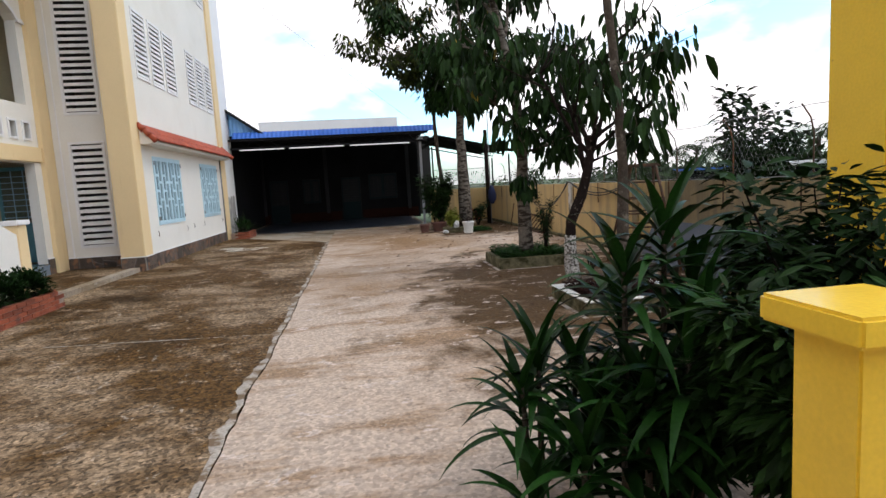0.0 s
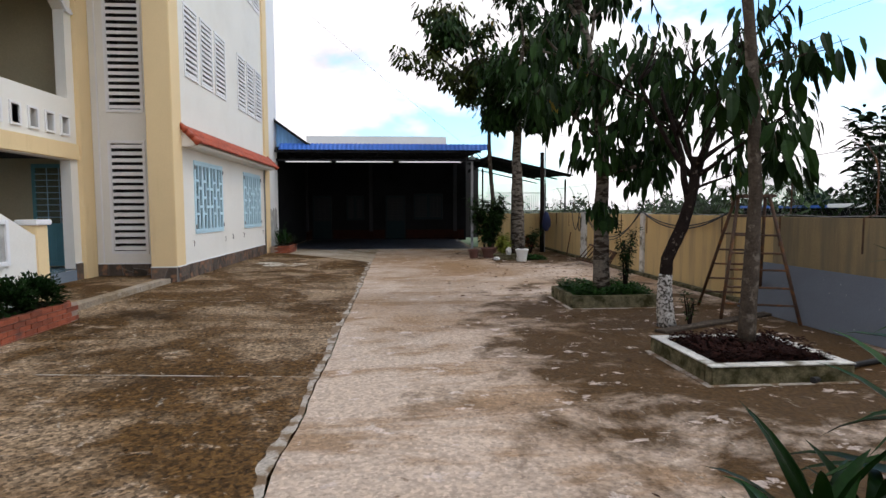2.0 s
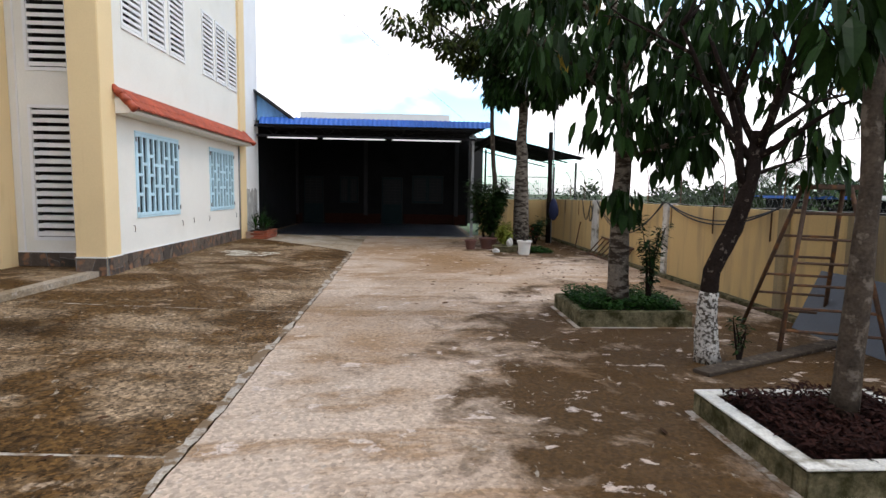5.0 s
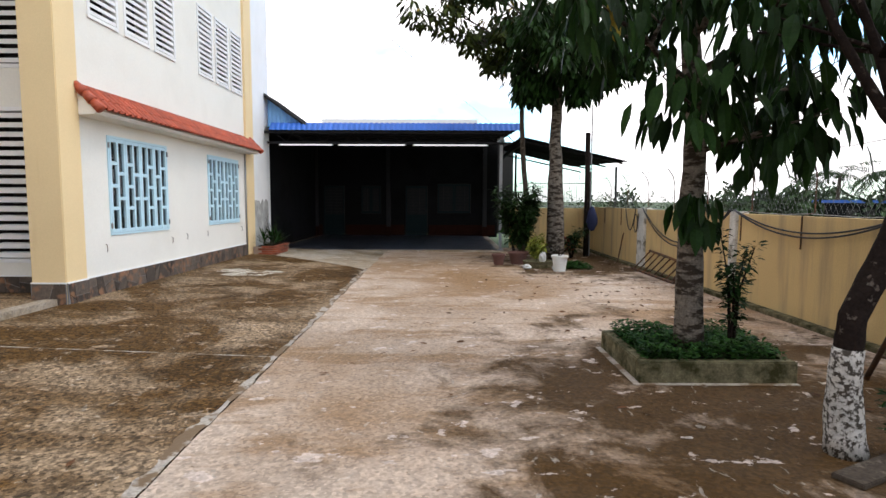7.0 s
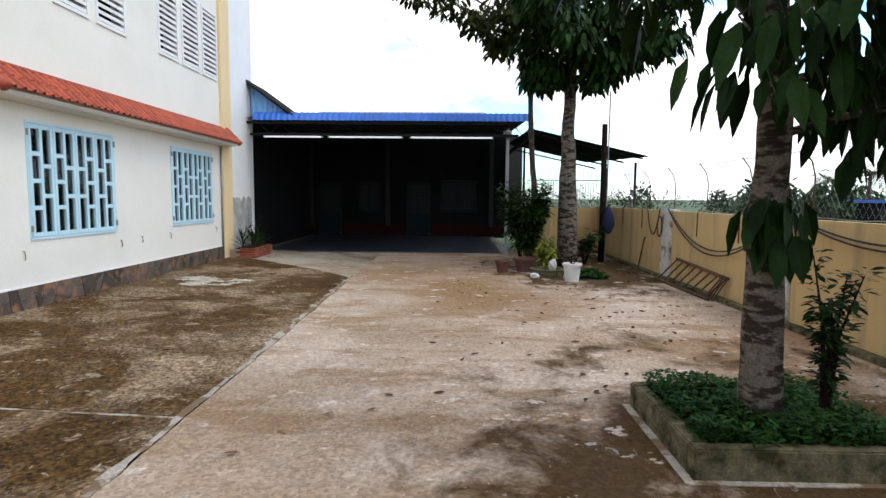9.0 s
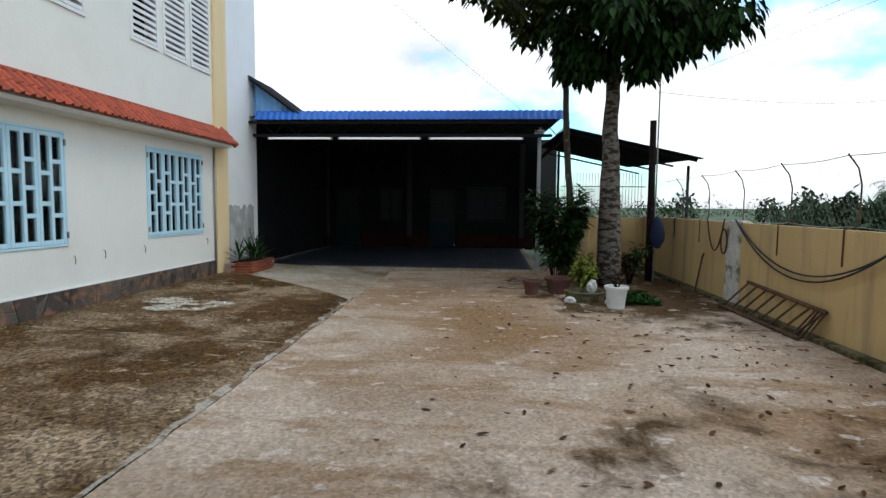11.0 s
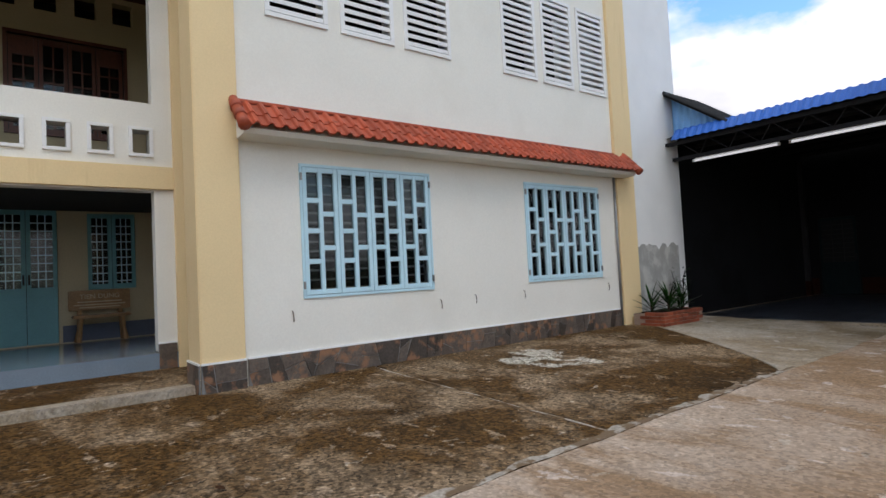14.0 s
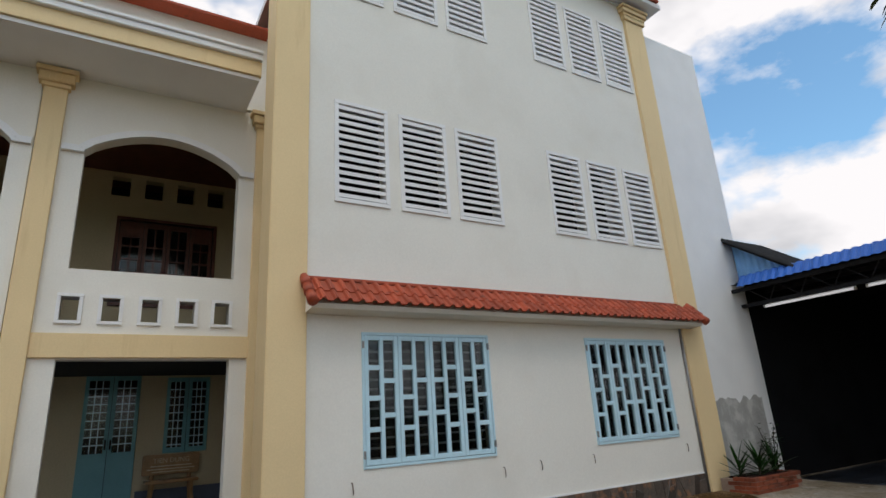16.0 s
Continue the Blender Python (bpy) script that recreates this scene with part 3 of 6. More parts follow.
def louvre(axis, at, u0, u1, z0, z1, n, out, label):
    """A framed louvre: four frame bars and n sloping blades."""
    L = thing("louvre_vent", (0, 0, 0), label, "vent", "louvred vents in the house wall", "structure")
    def put(name, bm, mt):
        if axis == "y":
            for v in bm.verts:
                v.co = Vector((v.co.y, at - (v.co.x - at) * 1.0 * out, v.co.z))
            bmesh.ops.recalc_face_normals(bm, faces=bm.faces)
        return part(name, bm, mt, L)
    w = 0.05
    f0, f1 = at - 0.10, at + 0.025
    put("frame_bar", box((f0, u0 - w, z0 - w), (f1, u1 + w, z0 + 0.01), 0.004), M_WHITE)
    put("frame_bar", box((f0, u0 - w, z1 - 0.01), (f1, u1 + w, z1 + w), 0.004), M_WHITE)
    put("frame_bar", box((f0, u0 - w, z0 + 0.011), (f1, u0 + 0.01, z1 - 0.011), 0.004), M_WHITE)
    put("frame_bar", box((f0, u1 - 0.01, z0 + 0.011), (f1, u1 + w, z1 - 0.011), 0.004), M_WHITE)
    step = (z1 - z0) / n
    for i in range(n):
        zc = z0 + step * (i + 0.5)
        bm = bmesh.new()
        o0, o1 = at - 0.085, at + 0.012
        h = step * 0.30
        vs = [bm.verts.new((x, y, z)) for y in (u0 + 0.012, u1 - 0.012) for x, z in ((o0, zc + h * 0.35), (o1, zc - h), (o1, zc + h * 0.70), (o0, zc + h * 1.1))]
        for q in ((0, 1, 2, 3), (4, 7, 6, 5), (0, 4, 5, 1), (1, 5, 6, 2), (2, 6, 7, 3), (3, 7, 4, 0)):
            bm.faces.new([vs[k] for k in q])
        put("slat", bm, M_WHITE)
    return L


for a, b in VENTS:
    for z in VZ:
        louvre("x", XW, a, b, *z, 13, 1, "white louvred vent set in the cream wall")


def shutter_window(u0, u1, z0, z1):
    """Four glazed leaves with staggered panes."""
    win = thing("window", (XW, (u0 + u1) / 2, z0), "pale blue four-leaf metal window with staggered dark panes", "window", "pale blue windows", "structure")
    cy = (u0 + u1) / 2
    def put(name, lo, hi, mt, par, bev=0.0):
        return part(name, box((lo[0] - XW, lo[1] - cy, lo[2] - z0), (hi[0] - XW, hi[1] - cy, hi[2] - z0), bev), mt, par)
    for nm, lo, hi in (("sill_bar", (XW - 0.1, u0, z0), (XW + 0.02, u1, z0 + 0.035)), ("head_bar", (XW - 0.1, u0, z1 - 0.035), (XW + 0.02, u1, z1)),
                       ("jamb", (XW - 0.1, u0, z0 + 0.036), (XW + 0.02, u0 + 0.03, z1 - 0.036)), ("jamb", (XW - 0.1, u1 - 0.03, z0 + 0.036), (XW + 0.02, u1, z1 - 0.036))):
        put(nm, lo, hi, M_BLUEPAINT, win, 0.003)
    for i in range(13):
        zc = z0 + 0.10 + i * (z1 - z0 - 0.2) / 12
        put("security_bar", (XW - 0.205, u0 + 0.001, zc - 0.013), (XW - 0.18, u1 - 0.001, zc + 0.013), M_CEMENT, win)
    lw = (u1 - u0 - 0.066) / 4
    for k in range(4):
        a = u0 + 0.033 + k * lw
        b = a + lw - 0.006
        leaf = thing("leaf", (0, 0, 0), "", "")
        leaf.parent = win
        zz0, zz1 = z0 + 0.04, z1 - 0.04
        xo = XW + 0.012
        def bar(lo, hi):
            return put("bar", lo, hi, M_BLUEPAINT, leaf, 0.003)
        s = 0.052
        mid = (a + b) / 2
        for c0, c1 in ((a, a + s), (mid - s / 2, mid + s / 2), (b - s, b)):
            bar((xo - 0.04, c0, zz0), (xo + 0.012, c1, zz1))
        cols = [4, 3] if k < 2 else [3, 4]
        for (c0, c1), n in zip(((a + s, mid - s / 2), (mid + s / 2, b - s)), cols):
            H = zz1 - zz0
            cuts = [0, 0.25, 0.5, 0.75, 1.0] if n == 4 else [0, 0.36, 0.64, 1.0]
            for q in cuts:
                zc = zz0 + 0.03 + q * (H - 0.06)
                bar((xo - 0.038, c0, zc - 0.030), (xo + 0.009, c1, zc + 0.030))
            for q0, q1 in zip(cuts, cuts[1:]):
                put("pane", (xo - 0.028, c0, zz0 + 0.06 + q0 * (H - 0.06)), (xo - 0.022, c1, zz0 + q1 * (H - 0.06)), M_GLASS, leaf)
        for zc in (zz0 + 0.12, zz1 - 0.12):
            if k in (0, 3):
                u = a - 0.02 if k == 0 else b + 0.02
                put("hinge", (xo, u - 0.012, zc - 0.045), (xo + 0.03, u + 0.012, zc + 0.045), M_STEEL, leaf, 0.003)
    return win


shutter_window(*W1, *WZ)
shutter_window(*W2, *WZ)

# ---- tiled awning over the windows ----
AW0, AW1 = 12.66, 20.06
awning = thing("awning_roof", (XW, (AW0 + AW1) / 2, 2.9), "narrow awning of red clay tiles over the windows", "awning", "", "structure")
ac = (AW0 + AW1) / 2
bm = bmesh.new()
sec = [(0.0, 0.0), (0.29, 0.02), (0.33, 0.07), (0.02, 0.42), (0.0, 0.42)]
va = [bm.verts.new((x, AW0 - ac + 0.05, z)) for x, z in sec]
vb = [bm.verts.new((x, AW1 - ac - 0.05, z)) for x, z in sec]
bm.faces.new(va)
bm.faces.new(vb[::-1])
for i in range(5):
    bm.faces.new((va[i], vb[i], vb[(i + 1) % 5], va[(i + 1) % 5]))
bmesh.ops.recalc_face_normals(bm, faces=bm.faces)
part("soffit_slab", bm, M_CREAM, awning, "cream rendered slab under the tiles")


def tile_mesh():
    """One interlocking clay tile: shallow pan with a raised roll and a thick nose."""
    bm = bmesh.new()
    prof = [(0.0, 0.0), (0.05, 0.0), (0.085, 0.004), (0.105, 0.032), (0.135, 0.042), (0.165, 0.032), (0.185, 0.006), (0.20, 0.004)]
    top = [[bm.verts.new((v, u * 0.8, h + 0.018 + (0.012 if v > 0.2 else 0.0))) for u, h in prof] for v in (0.0, 0.255)]
    low = [[bm.verts.new((v, u * 0.8, h + (0.012 if v > 0.2 else 0.0))) for u, h in prof] for v in (0.0, 0.255)]
    for i in range(len(prof) - 1):
        bm.faces.new((top[0][i], top[1][i], top[1][i + 1], top[0][i + 1]))
        bm.faces.new((top[1][i], low[1][i], low[1][i + 1], top[1][i + 1]))
    bm.faces.new((top[0][0], low[0][0], low[1][0], top[1][0]))
    bm.faces.new((top[0][-1], top[1][-1], low[1][-1], low[0][-1]))
    me = bpy.data.meshes.new("tile")
    bm.to_mesh(me)
    bm.free()
    me.materials.append(M_TILE)
    return me


TILE = tile_mesh()
slope = math.degrees(math.atan2(0.36, 0.34))
for r in range(2):
    n = int((AW1 - AW0 - 0.12) / 0.16)
    for i in range(n):
        y = AW0 + 0.06 + i * (AW1 - AW0 - 0.12) / n - ac
        d = 0.02 + r * 0.225
        base = Vector((0.02 + d * math.cos(radians(slope)), y, 0.42 - d * math.sin(radians(slope)) + 0.012 * r))
        piece("tile", TILE, awning, pose(*base, 0, slope - 3, 0))
for y, sgn in ((AW0 - ac + 0.03, -1), (AW1 - ac - 0.03, 1)):
    bm = bmesh.new()
    for i in range(3):
        a, b = i / 3, (i + 1.12) / 3
        p = lambda f: Vector((0.03 + 0.36 * f, y, 0.46 - 0.37 * f))
        tube(bm, [p(a), p(b)], [0.055, 0.072], 10)
    part("hip_tile", bm, M_TILE, awning, smooth=True)
bm = bmesh.new()
add_box(bm, (0.0, AW0 - ac + 0.02, 0.43), (0.05, AW1 - ac - 0.02, 0.475), 0.01)
part("ridge_mortar", bm, M_TILE, awning)

# ---- slate plinth ----
def plinth(name, p0, p1, z0, z1, out, label, seed):
    """Crazy-paved slate skirting from p0 to p1; out is the way it faces."""
    rnd = random.Random(seed)
    P = thing(name, (p0[0], p0[1], 0), label, "plinth", "", "structure")
    d = Vector((p1[0] - p0[0], p1[1] - p0[1], 0))
    ln = d.length
    d.normalize()
    o = Vector(out).normalized()
    bm = bmesh.new()
    def col(bm, quad, dep):
        front = [bm.verts.new(d * u + o * dep + Vector((0, 0, z))) for u, z in quad]
        back = [bm.verts.new(d * u + o * 0.001 + Vector((0, 0, z))) for u, z in quad]
        bm.faces.new(front)
        k = len(quad)
        for i in range(k):
            bm.faces.new((front[i], back[i], back[(i + 1) % k], front[(i + 1) % k]))
        bmesh.ops.recalc_face_normals(bm, faces=bm.faces)
    col(bm, [(0, z0), (ln, z0), (ln, z1), (0, z1)], 0.018)
    part("grout_bed", bm, M_GROUT, P)
    u = 0.0
    lean0 = rnd.uniform(-0.08, 0.08)
    while u < ln - 0.05:
        w = rnd.uniform(0.12, 0.34)
        e = min(ln, u + w)
        if ln - e < 0.1:
            e = ln
        lean1 = rnd.uniform(-0.09, 0.09) if e < ln else 0
        g = 0.006
        cut = rnd.uniform(0.25, 0.75)
        zc = z0 + (z1 - z0) * cut
        a = lambda f, l0=lean0, uu=u: max(0, uu + l0 * (f - 0.5) * 2) + g
        b = lambda f, l1=lean1, ee=e: min(ln, ee + l1 * (f - 0.5) * 2) - g
        tilt = rnd.uniform(-0.06, 0.06)
        if rnd.random() < 0.65:
            quads = [[(a(0), z0), (b(0), z0), (b(cut), zc + tilt - g), (a(cut), zc - tilt - g)], [(a(cut), zc - tilt + g), (b(cut), zc + tilt + g), (b(1), z1), (a(1), z1)]]
        else:
            quads = [[(a(0), z0), (b(0), z0), (b(1), z1), (a(1), z1)]]
        for q in quads:
            bm = bmesh.new()
            col(bm, q, 0.024 + rnd.uniform(0, 0.008))
            part("stone", bm, M_SLATE, P)
        u, lean0 = e, lean1
    bm = bmesh.new()
    col(bm, [(0, z1 + 0.001), (ln, z1 + 0.001), (ln, z1 + 0.022), (0, z1 + 0.022)], 0.022)
    part("cap_strip", bm, M_WHITE, P)
    return P


plinth("plinth", (XW, 12.76, 0), (XW, 19.76, 0), 0.11, 0.42, (1, 0, 0), "multicoloured slate skirting along the cream wall", 3)
plinth("plinth", (XW + 0.052, 12.25, 0), (XW + 0.052, 12.73, 0), 0.11, 0.42, (1, 0, 0), "multicoloured slate skirting round the pilaster", 4)
plinth("plinth", (-5.36, 12.247, 0), (XW + 0.05, 12.247, 0), 0.11, 0.42, (0, -1, 0), "multicoloured slate skirting round the pilaster", 5)

# ---- vent wall between tower and balcony ----
YV = 12.88
VX = (-6.37, -5.71)
structure(wall_with_holes("wall_vent", "y", YV, 0.2, -6.8, -5.361, 0.0, 10.1, [(VX[0], VX[1], 0.71, 2.99), (VX[0], VX[1], 3.67, 6.15)], M_CREAM), "cream return wall with tall louvres", "wall")
for z, n in (((0.71, 2.99), 16), ((3.67, 6.15), 18)):
    louvre("y", YV, VX[0], VX[1], *z, n, 1, "tall white louvred vent in the return wall")
plinth("plinth", (-6.8, YV - 0.001, 0), (-5.362, YV - 0.001, 0), 0.12, 0.44, (0, -1, 0), "multicoloured slate skirting under the vent wall", 6)
structure(part("wall_stair_core", box((-7.0, 13.2, 0.0), (-6.42, 13.3, 6.5)), M_SHADEDARK), "stair wall behind louvres, coloured near-black for shade", "wall")
# Backing added close behind the louvres so that their gaps look black.
structure(part("wall_louvre_backing", box((-6.55, YV + 0.34, 0.3), (-5.3, YV + 0.4, 6.6)), M_SHADEDARK), "near-black backing added behind the tall louvres", "wall")
structure(part("trim", box((-6.60, YV - 0.02, 0.45), (-6.57, YV, 6.5), 0.004), M_WHITE), "slim white trim beside the louvres", "trim")

structure(part("wall_return", box((-5.36, 12.731, 0.0), (-5.12, YV + 0.2, 10.0)), M_YELLOW), "buff return behind the corner pilaster", "wall")

# ---- balcony front ----
XB = -6.8
PF = 0.42
def balcony_bay(y0, first):
    """One bay: porch opening below, arched balcony above. y0 is the bay's start; it is 2.9 m wide."""
    oy0, oy1 = y0 + 0.57, y0 + 2.64
    sq = [(y0 + 0.54 + i * 0.465, y0 + 0.54 + i * 0.465 + 0.20) for i in range(5)]
    hs = [(oy0, oy1, PF, 2.57), (oy0, oy1, 3.76, 5.46)] + [(a, b, 3.07, 3.38) for a, b in sq]
    w = wall_with_holes("wall_balcony", "x", XB, -0.2, y0 + 0.28, y0 + 2.88, PF, 5.46, hs, M_CREAM)
    structure(w, "cream balcony front with square openings and porch below", "wall")
    # arched head
    bm = bmesh.new()
    n = 18
    top = 6.62
    arc = [(oy0 + (oy1 - oy0) * i / n, 5.46 + 0.40 * math.sin(math.pi * i / n) ** 0.75) for i in range(n + 1)]
    for x in (XB, XB - 0.2):
        pts = [bm.verts.new((x, y, z)) for y, z in arc]
        up = [bm.verts.new((x, y, top)) for y, z in arc]
        for i in range(n):
            bm.faces.new((pts[i], pts[i + 1], up[i + 1], up[i]))
        l0, l1 = bm.verts.new((x, y0 + 0.28, 5.46)), bm.verts.new((x, y0 + 0.28, top))
        r0, r1 = bm.verts.new((x, y0 + 2.88, 5.46)), bm.verts.new((x, y0 + 2.88, top))
        bm.faces.new((l0, pts[0], up[0], l1))
        bm.faces.new((pts[-1], r0, r1, up[-1]))
        if x == XB:
            keep = pts
        else:
            for i in range(n):
                bm.faces.new((keep[i], pts[i], pts[i + 1], keep[i + 1]))
    bmesh.ops.recalc_face_normals(bm, faces=bm.faces)
    structure(part("wall_arch", bm, M_CREAM), "cream wall above the balcony arch", "wall")
    bm = bmesh.new()
    for off, th, pr in ((0.0, 0.07, 0.05), (0.07, 0.04, 0.03)):
        ring = []
        for i in range(n + 1):
            y, z = arc[i]
            a = arc[max(i - 1, 0)]
            b = arc[min(i + 1, n)]
            t = Vector((0, b[0] - a[0], b[1] - a[1])).normalized()
            nn = Vector((0, -t.z, t.y))
            ring.append([bm.verts.new(Vector((XB + px, y, z)) + nn * (off + q)) for px, q in ((0.002, 0.0), (pr, 0.0), (pr, th), (0.002, th))])
        for p, q in zip(ring, ring[1:]):
            for k in range(4):
                bm.faces.new((p[k], p[(k + 1) % 4], q[(k + 1) % 4], q[k]))
        bm.faces.new(ring[0])
        bm.faces.new(ring[-1][::-1])
    for s0, s1 in ((y0 + 0.30, oy0 - 0.005), (oy1 + 0.005, y0 + 2.86)):
        add_box(bm, (XB + 0.002, s0, 5.43), (XB + 0.06, s1, 5.48))
        add_box(bm, (XB + 0.002, s0, 5.49), (XB + 0.04, s1, 5.53))
    bmesh.ops.recalc_face_normals(bm, faces=bm.faces)
    structure(part("trim", bm, M_WHITE), "white moulded arch surround", "trim")
    for a, b in sq:
        f = thing("opening_frame", (XB, (a + b) / 2, 3.07), "small white square surround in the balcony front", "frame", "balcony opening surrounds", "structure")
        h = (b - a) / 2
        for lo, hi in (((-0.205, -h - 0.045, -0.045), (0.03, h + 0.045, 0.0)), ((-0.205, -h - 0.045, 0.31), (0.03, h + 0.045, 0.355)), ((-0.205, -h - 0.045, 0.001), (0.03, -h, 0.309)), ((-0.205, h, 0.001), (0.03, h + 0.045, 0.309))):
            part("frame_bar", box(lo, hi, 0.004), M_WHITE, f)
    structure(part("trim", box((XB + 0.001, y0 + 0.28, 2.59), (XB + 0.05, y0 + 2.88, 2.90), 0.006), M_YELLOW), "buff-painted band under the balcony", "trim")
    for s0, s1 in ((y0 + 0.29, oy0), (oy1, y0 + 2.87)):
        plinth("plinth", (XB + 0.001, s0, 0), (XB + 0.001, s1, 0), 0.15, 0.52, (1, 0, 0), "slate skirting at the porch pier", int(s0 * 10))


for k, y0 in enumerate((9.56, 6.66, 3.76, 0.86)):
    balcony_bay(y0, k == 0)
for y in (12.44, 9.56, 6.66, 3.76, 0.86):
    p = thing("pilaster", (XB, y, 0), "slim buff-painted pilaster with a stepped capital", "pilaster", "balcony pilasters", "structure")
    part("shaft", box((-0.2, 0.0, 0.0), (0.09, 0.28 if y < 12 else 0.43, 6.32), 0.008), M_YELLOW, p)
    for g, h0, h1 in ((0.03, 6.321, 6.38), (0.07, 6.381, 6.52), (0.11, 6.521, 6.59)):
        part("capital", box((-0.19, -g, h0), (0.09 + g, 0.28 + g if y < 12 else 0.43, h1), 0.006), M_YELLOW, p)
        if 6.37 < h0 < 6.4:
            for i in range(6):
                part("flute", box((0.09 + g + 0.001, -0.05 + i * 0.068, h0 + 0.01), (0.09 + g + 0.015, -0.05 + i * 0.068 + 0.04, h1 - 0.01)), M_YELLOW, p)
# porch and balcony rooms
structure(part("floor_porch", box((-10.2, -2.0, 0.0), (XB + 0.02, 12.88, PF - 0.02)), M_PORCHTILE), "raised porch floor bed", "floor")
# The porch ceiling has its shade put into a near-black colour.
structure(part("ceiling_porch", box((-11.0, -2.0, 2.66), (XB - 0.201, 12.88, 2.84)), M_SHADEDARK), "porch ceiling and balcony floor, coloured near-black for shade", "ceiling")
structure(part("ceiling_balcony", box((-11.0, -2.0, 6.6), (XB - 0.201, 12.88, 6.72)), M_DARKWOOD), "dark boarded balcony ceiling", "ceiling")
DOOR_P = (10.41, 11.27)
WIN_P = (11.70, 12.44)
BALW = (10.58, 12.38)
structure(wall_with_holes("wall_porch_back", "x", -10.0, -0.2, -2.0, 12.9, 0.0, 6.7, [(*DOOR_P, PF, 2.66), (*WIN_P, 1.29, 2.62), (*BALW, 3.93, 5.68)] + [(10.43 + 0.58 * i, 10.75 + 0.58 * i, 6.11, 6.50) for i in range(4)], M_TAN), "cream back wall of porch and balcony", "wall")
structure(part("wall_porch_end", box((-10.0, YV + 0.03, 0.0), (XB - 0.201, YV + 0.2, 6.7)), M_TAN), "cream end wall of the porch", "wall")
structure(part("wall_house_rear", box((-11.0, -2.0, 0.0), (-10.8, 22.0, 10.0)), M_SHADEDARK), "room wall behind the porch, coloured near-black for shade", "wall")
structure(part("baseboard", box((-9.999, -2.0, PF), (-9.98, DOOR_P[0] - 0.05, PF + 0.28)), M_NAVY), "slate-blue painted skirting in the porch", "baseboard")
structure(part("baseboard", box((-9.999, DOOR_P[1] + 0.05, PF), (-9.98, 12.88, PF + 0.28)), M_NAVY), "slate-blue painted skirting in the porch", "baseboard")


def grille_door(name, cy, x, w, z0, z1, two, label, cat, solid=0.42, paint=None):
    """Steel door or window with a pane-and-bar grille above solid panels, facing +x."""
    d = thing(name, (x, cy, z0), label, cat, "", "structure")
    H = z1 - z0
    # Shed doors and windows get shade-dark bars and panes instead.
    bars = M_BLUEPAINT if paint is None else M_SHEDCOL
    paint = paint or M_TEAL
    n = 2 if two else 1
    lw = w / n
    for k in range(n):
        a = -w / 2 + k * lw
        leaf = thing("leaf", (0, 0, 0), "", "")
        leaf.parent = d
        b = a + lw - 0.008
        s = 0.06
        P = lambda nm, lo, hi, m, bev=0.0: part(nm, box(lo, hi, bev), m, leaf)
        P("stile", (0, a, 0), (0.045, a + s, H), paint, 0.004)
        P("stile", (0, b - s, 0), (0.045, b, H), paint, 0.004)
        P("rail", (0, a + s, 0), (0.044, b - s, 0.09), paint, 0.004)
        P("rail", (0, a + s, H - 0.08), (0.044, b - s, H), paint, 0.004)
        zs = solid * H
        if solid:
            P("rail", (0, a + s, zs - 0.06), (0.044, b - s, zs), paint, 0.004)
            P("panel", (0.012, a + s, 0.09), (0.030, b - s, zs - 0.06), paint)
            P("panel_rib", (0.0305, (a + b) / 2 - 0.01, 0.12), (0.040, (a + b) / 2 + 0.01, zs - 0.09), paint)
        P("pane", (0.005, a + s, zs), (0.010, b - s, H - 0.08), M_GLASS if bars is M_BLUEPAINT else M_SHADEGLASS)
        nb = 9
        for i in range(1, nb):
            zc = zs + (H - 0.08 - zs) * i / nb
            P("grille_bar", (0.020, a + s, zc - 0.009), (0.034, b - s, zc + 0.009), bars)
        for f in (0.33, 0.67):
            yc = a + s + (b - a - 2 * s) * f
            P("grille_bar", (0.0205, yc - 0.008, zs), (0.0335, yc + 0.008, H - 0.08), bars)
        if solid:
            P("handle", (0.046, (b - s + 0.01) if k == 0 else a + 0.02, zs + 0.05), (0.07, (b - s + 0.04) if k == 0 else a + 0.05, zs + 0.22), M_DARKMETAL, 0.004)
    return d


grille_door("door_porch", sum(DOOR_P) / 2, -10.02, DOOR_P[1] - DOOR_P[0], PF + 0.005, 2.66, True, "closed teal double door with pale grilles", "door")
grille_door("window_porch", sum(WIN_P) / 2, -10.02, WIN_P[1] - WIN_P[0], 1.29, 2.62, True, "closed teal window with pale bar grille", "window", 0.0)
d = grille_door("door_porch_end", 0, 0, 0.84, 0, 2.12, False, "teal glazed side door in the porch end wall", "door")
d.matrix_basis = pose(-7.52, YV - 0.02, PF + 0.005, 0, 0, -90)
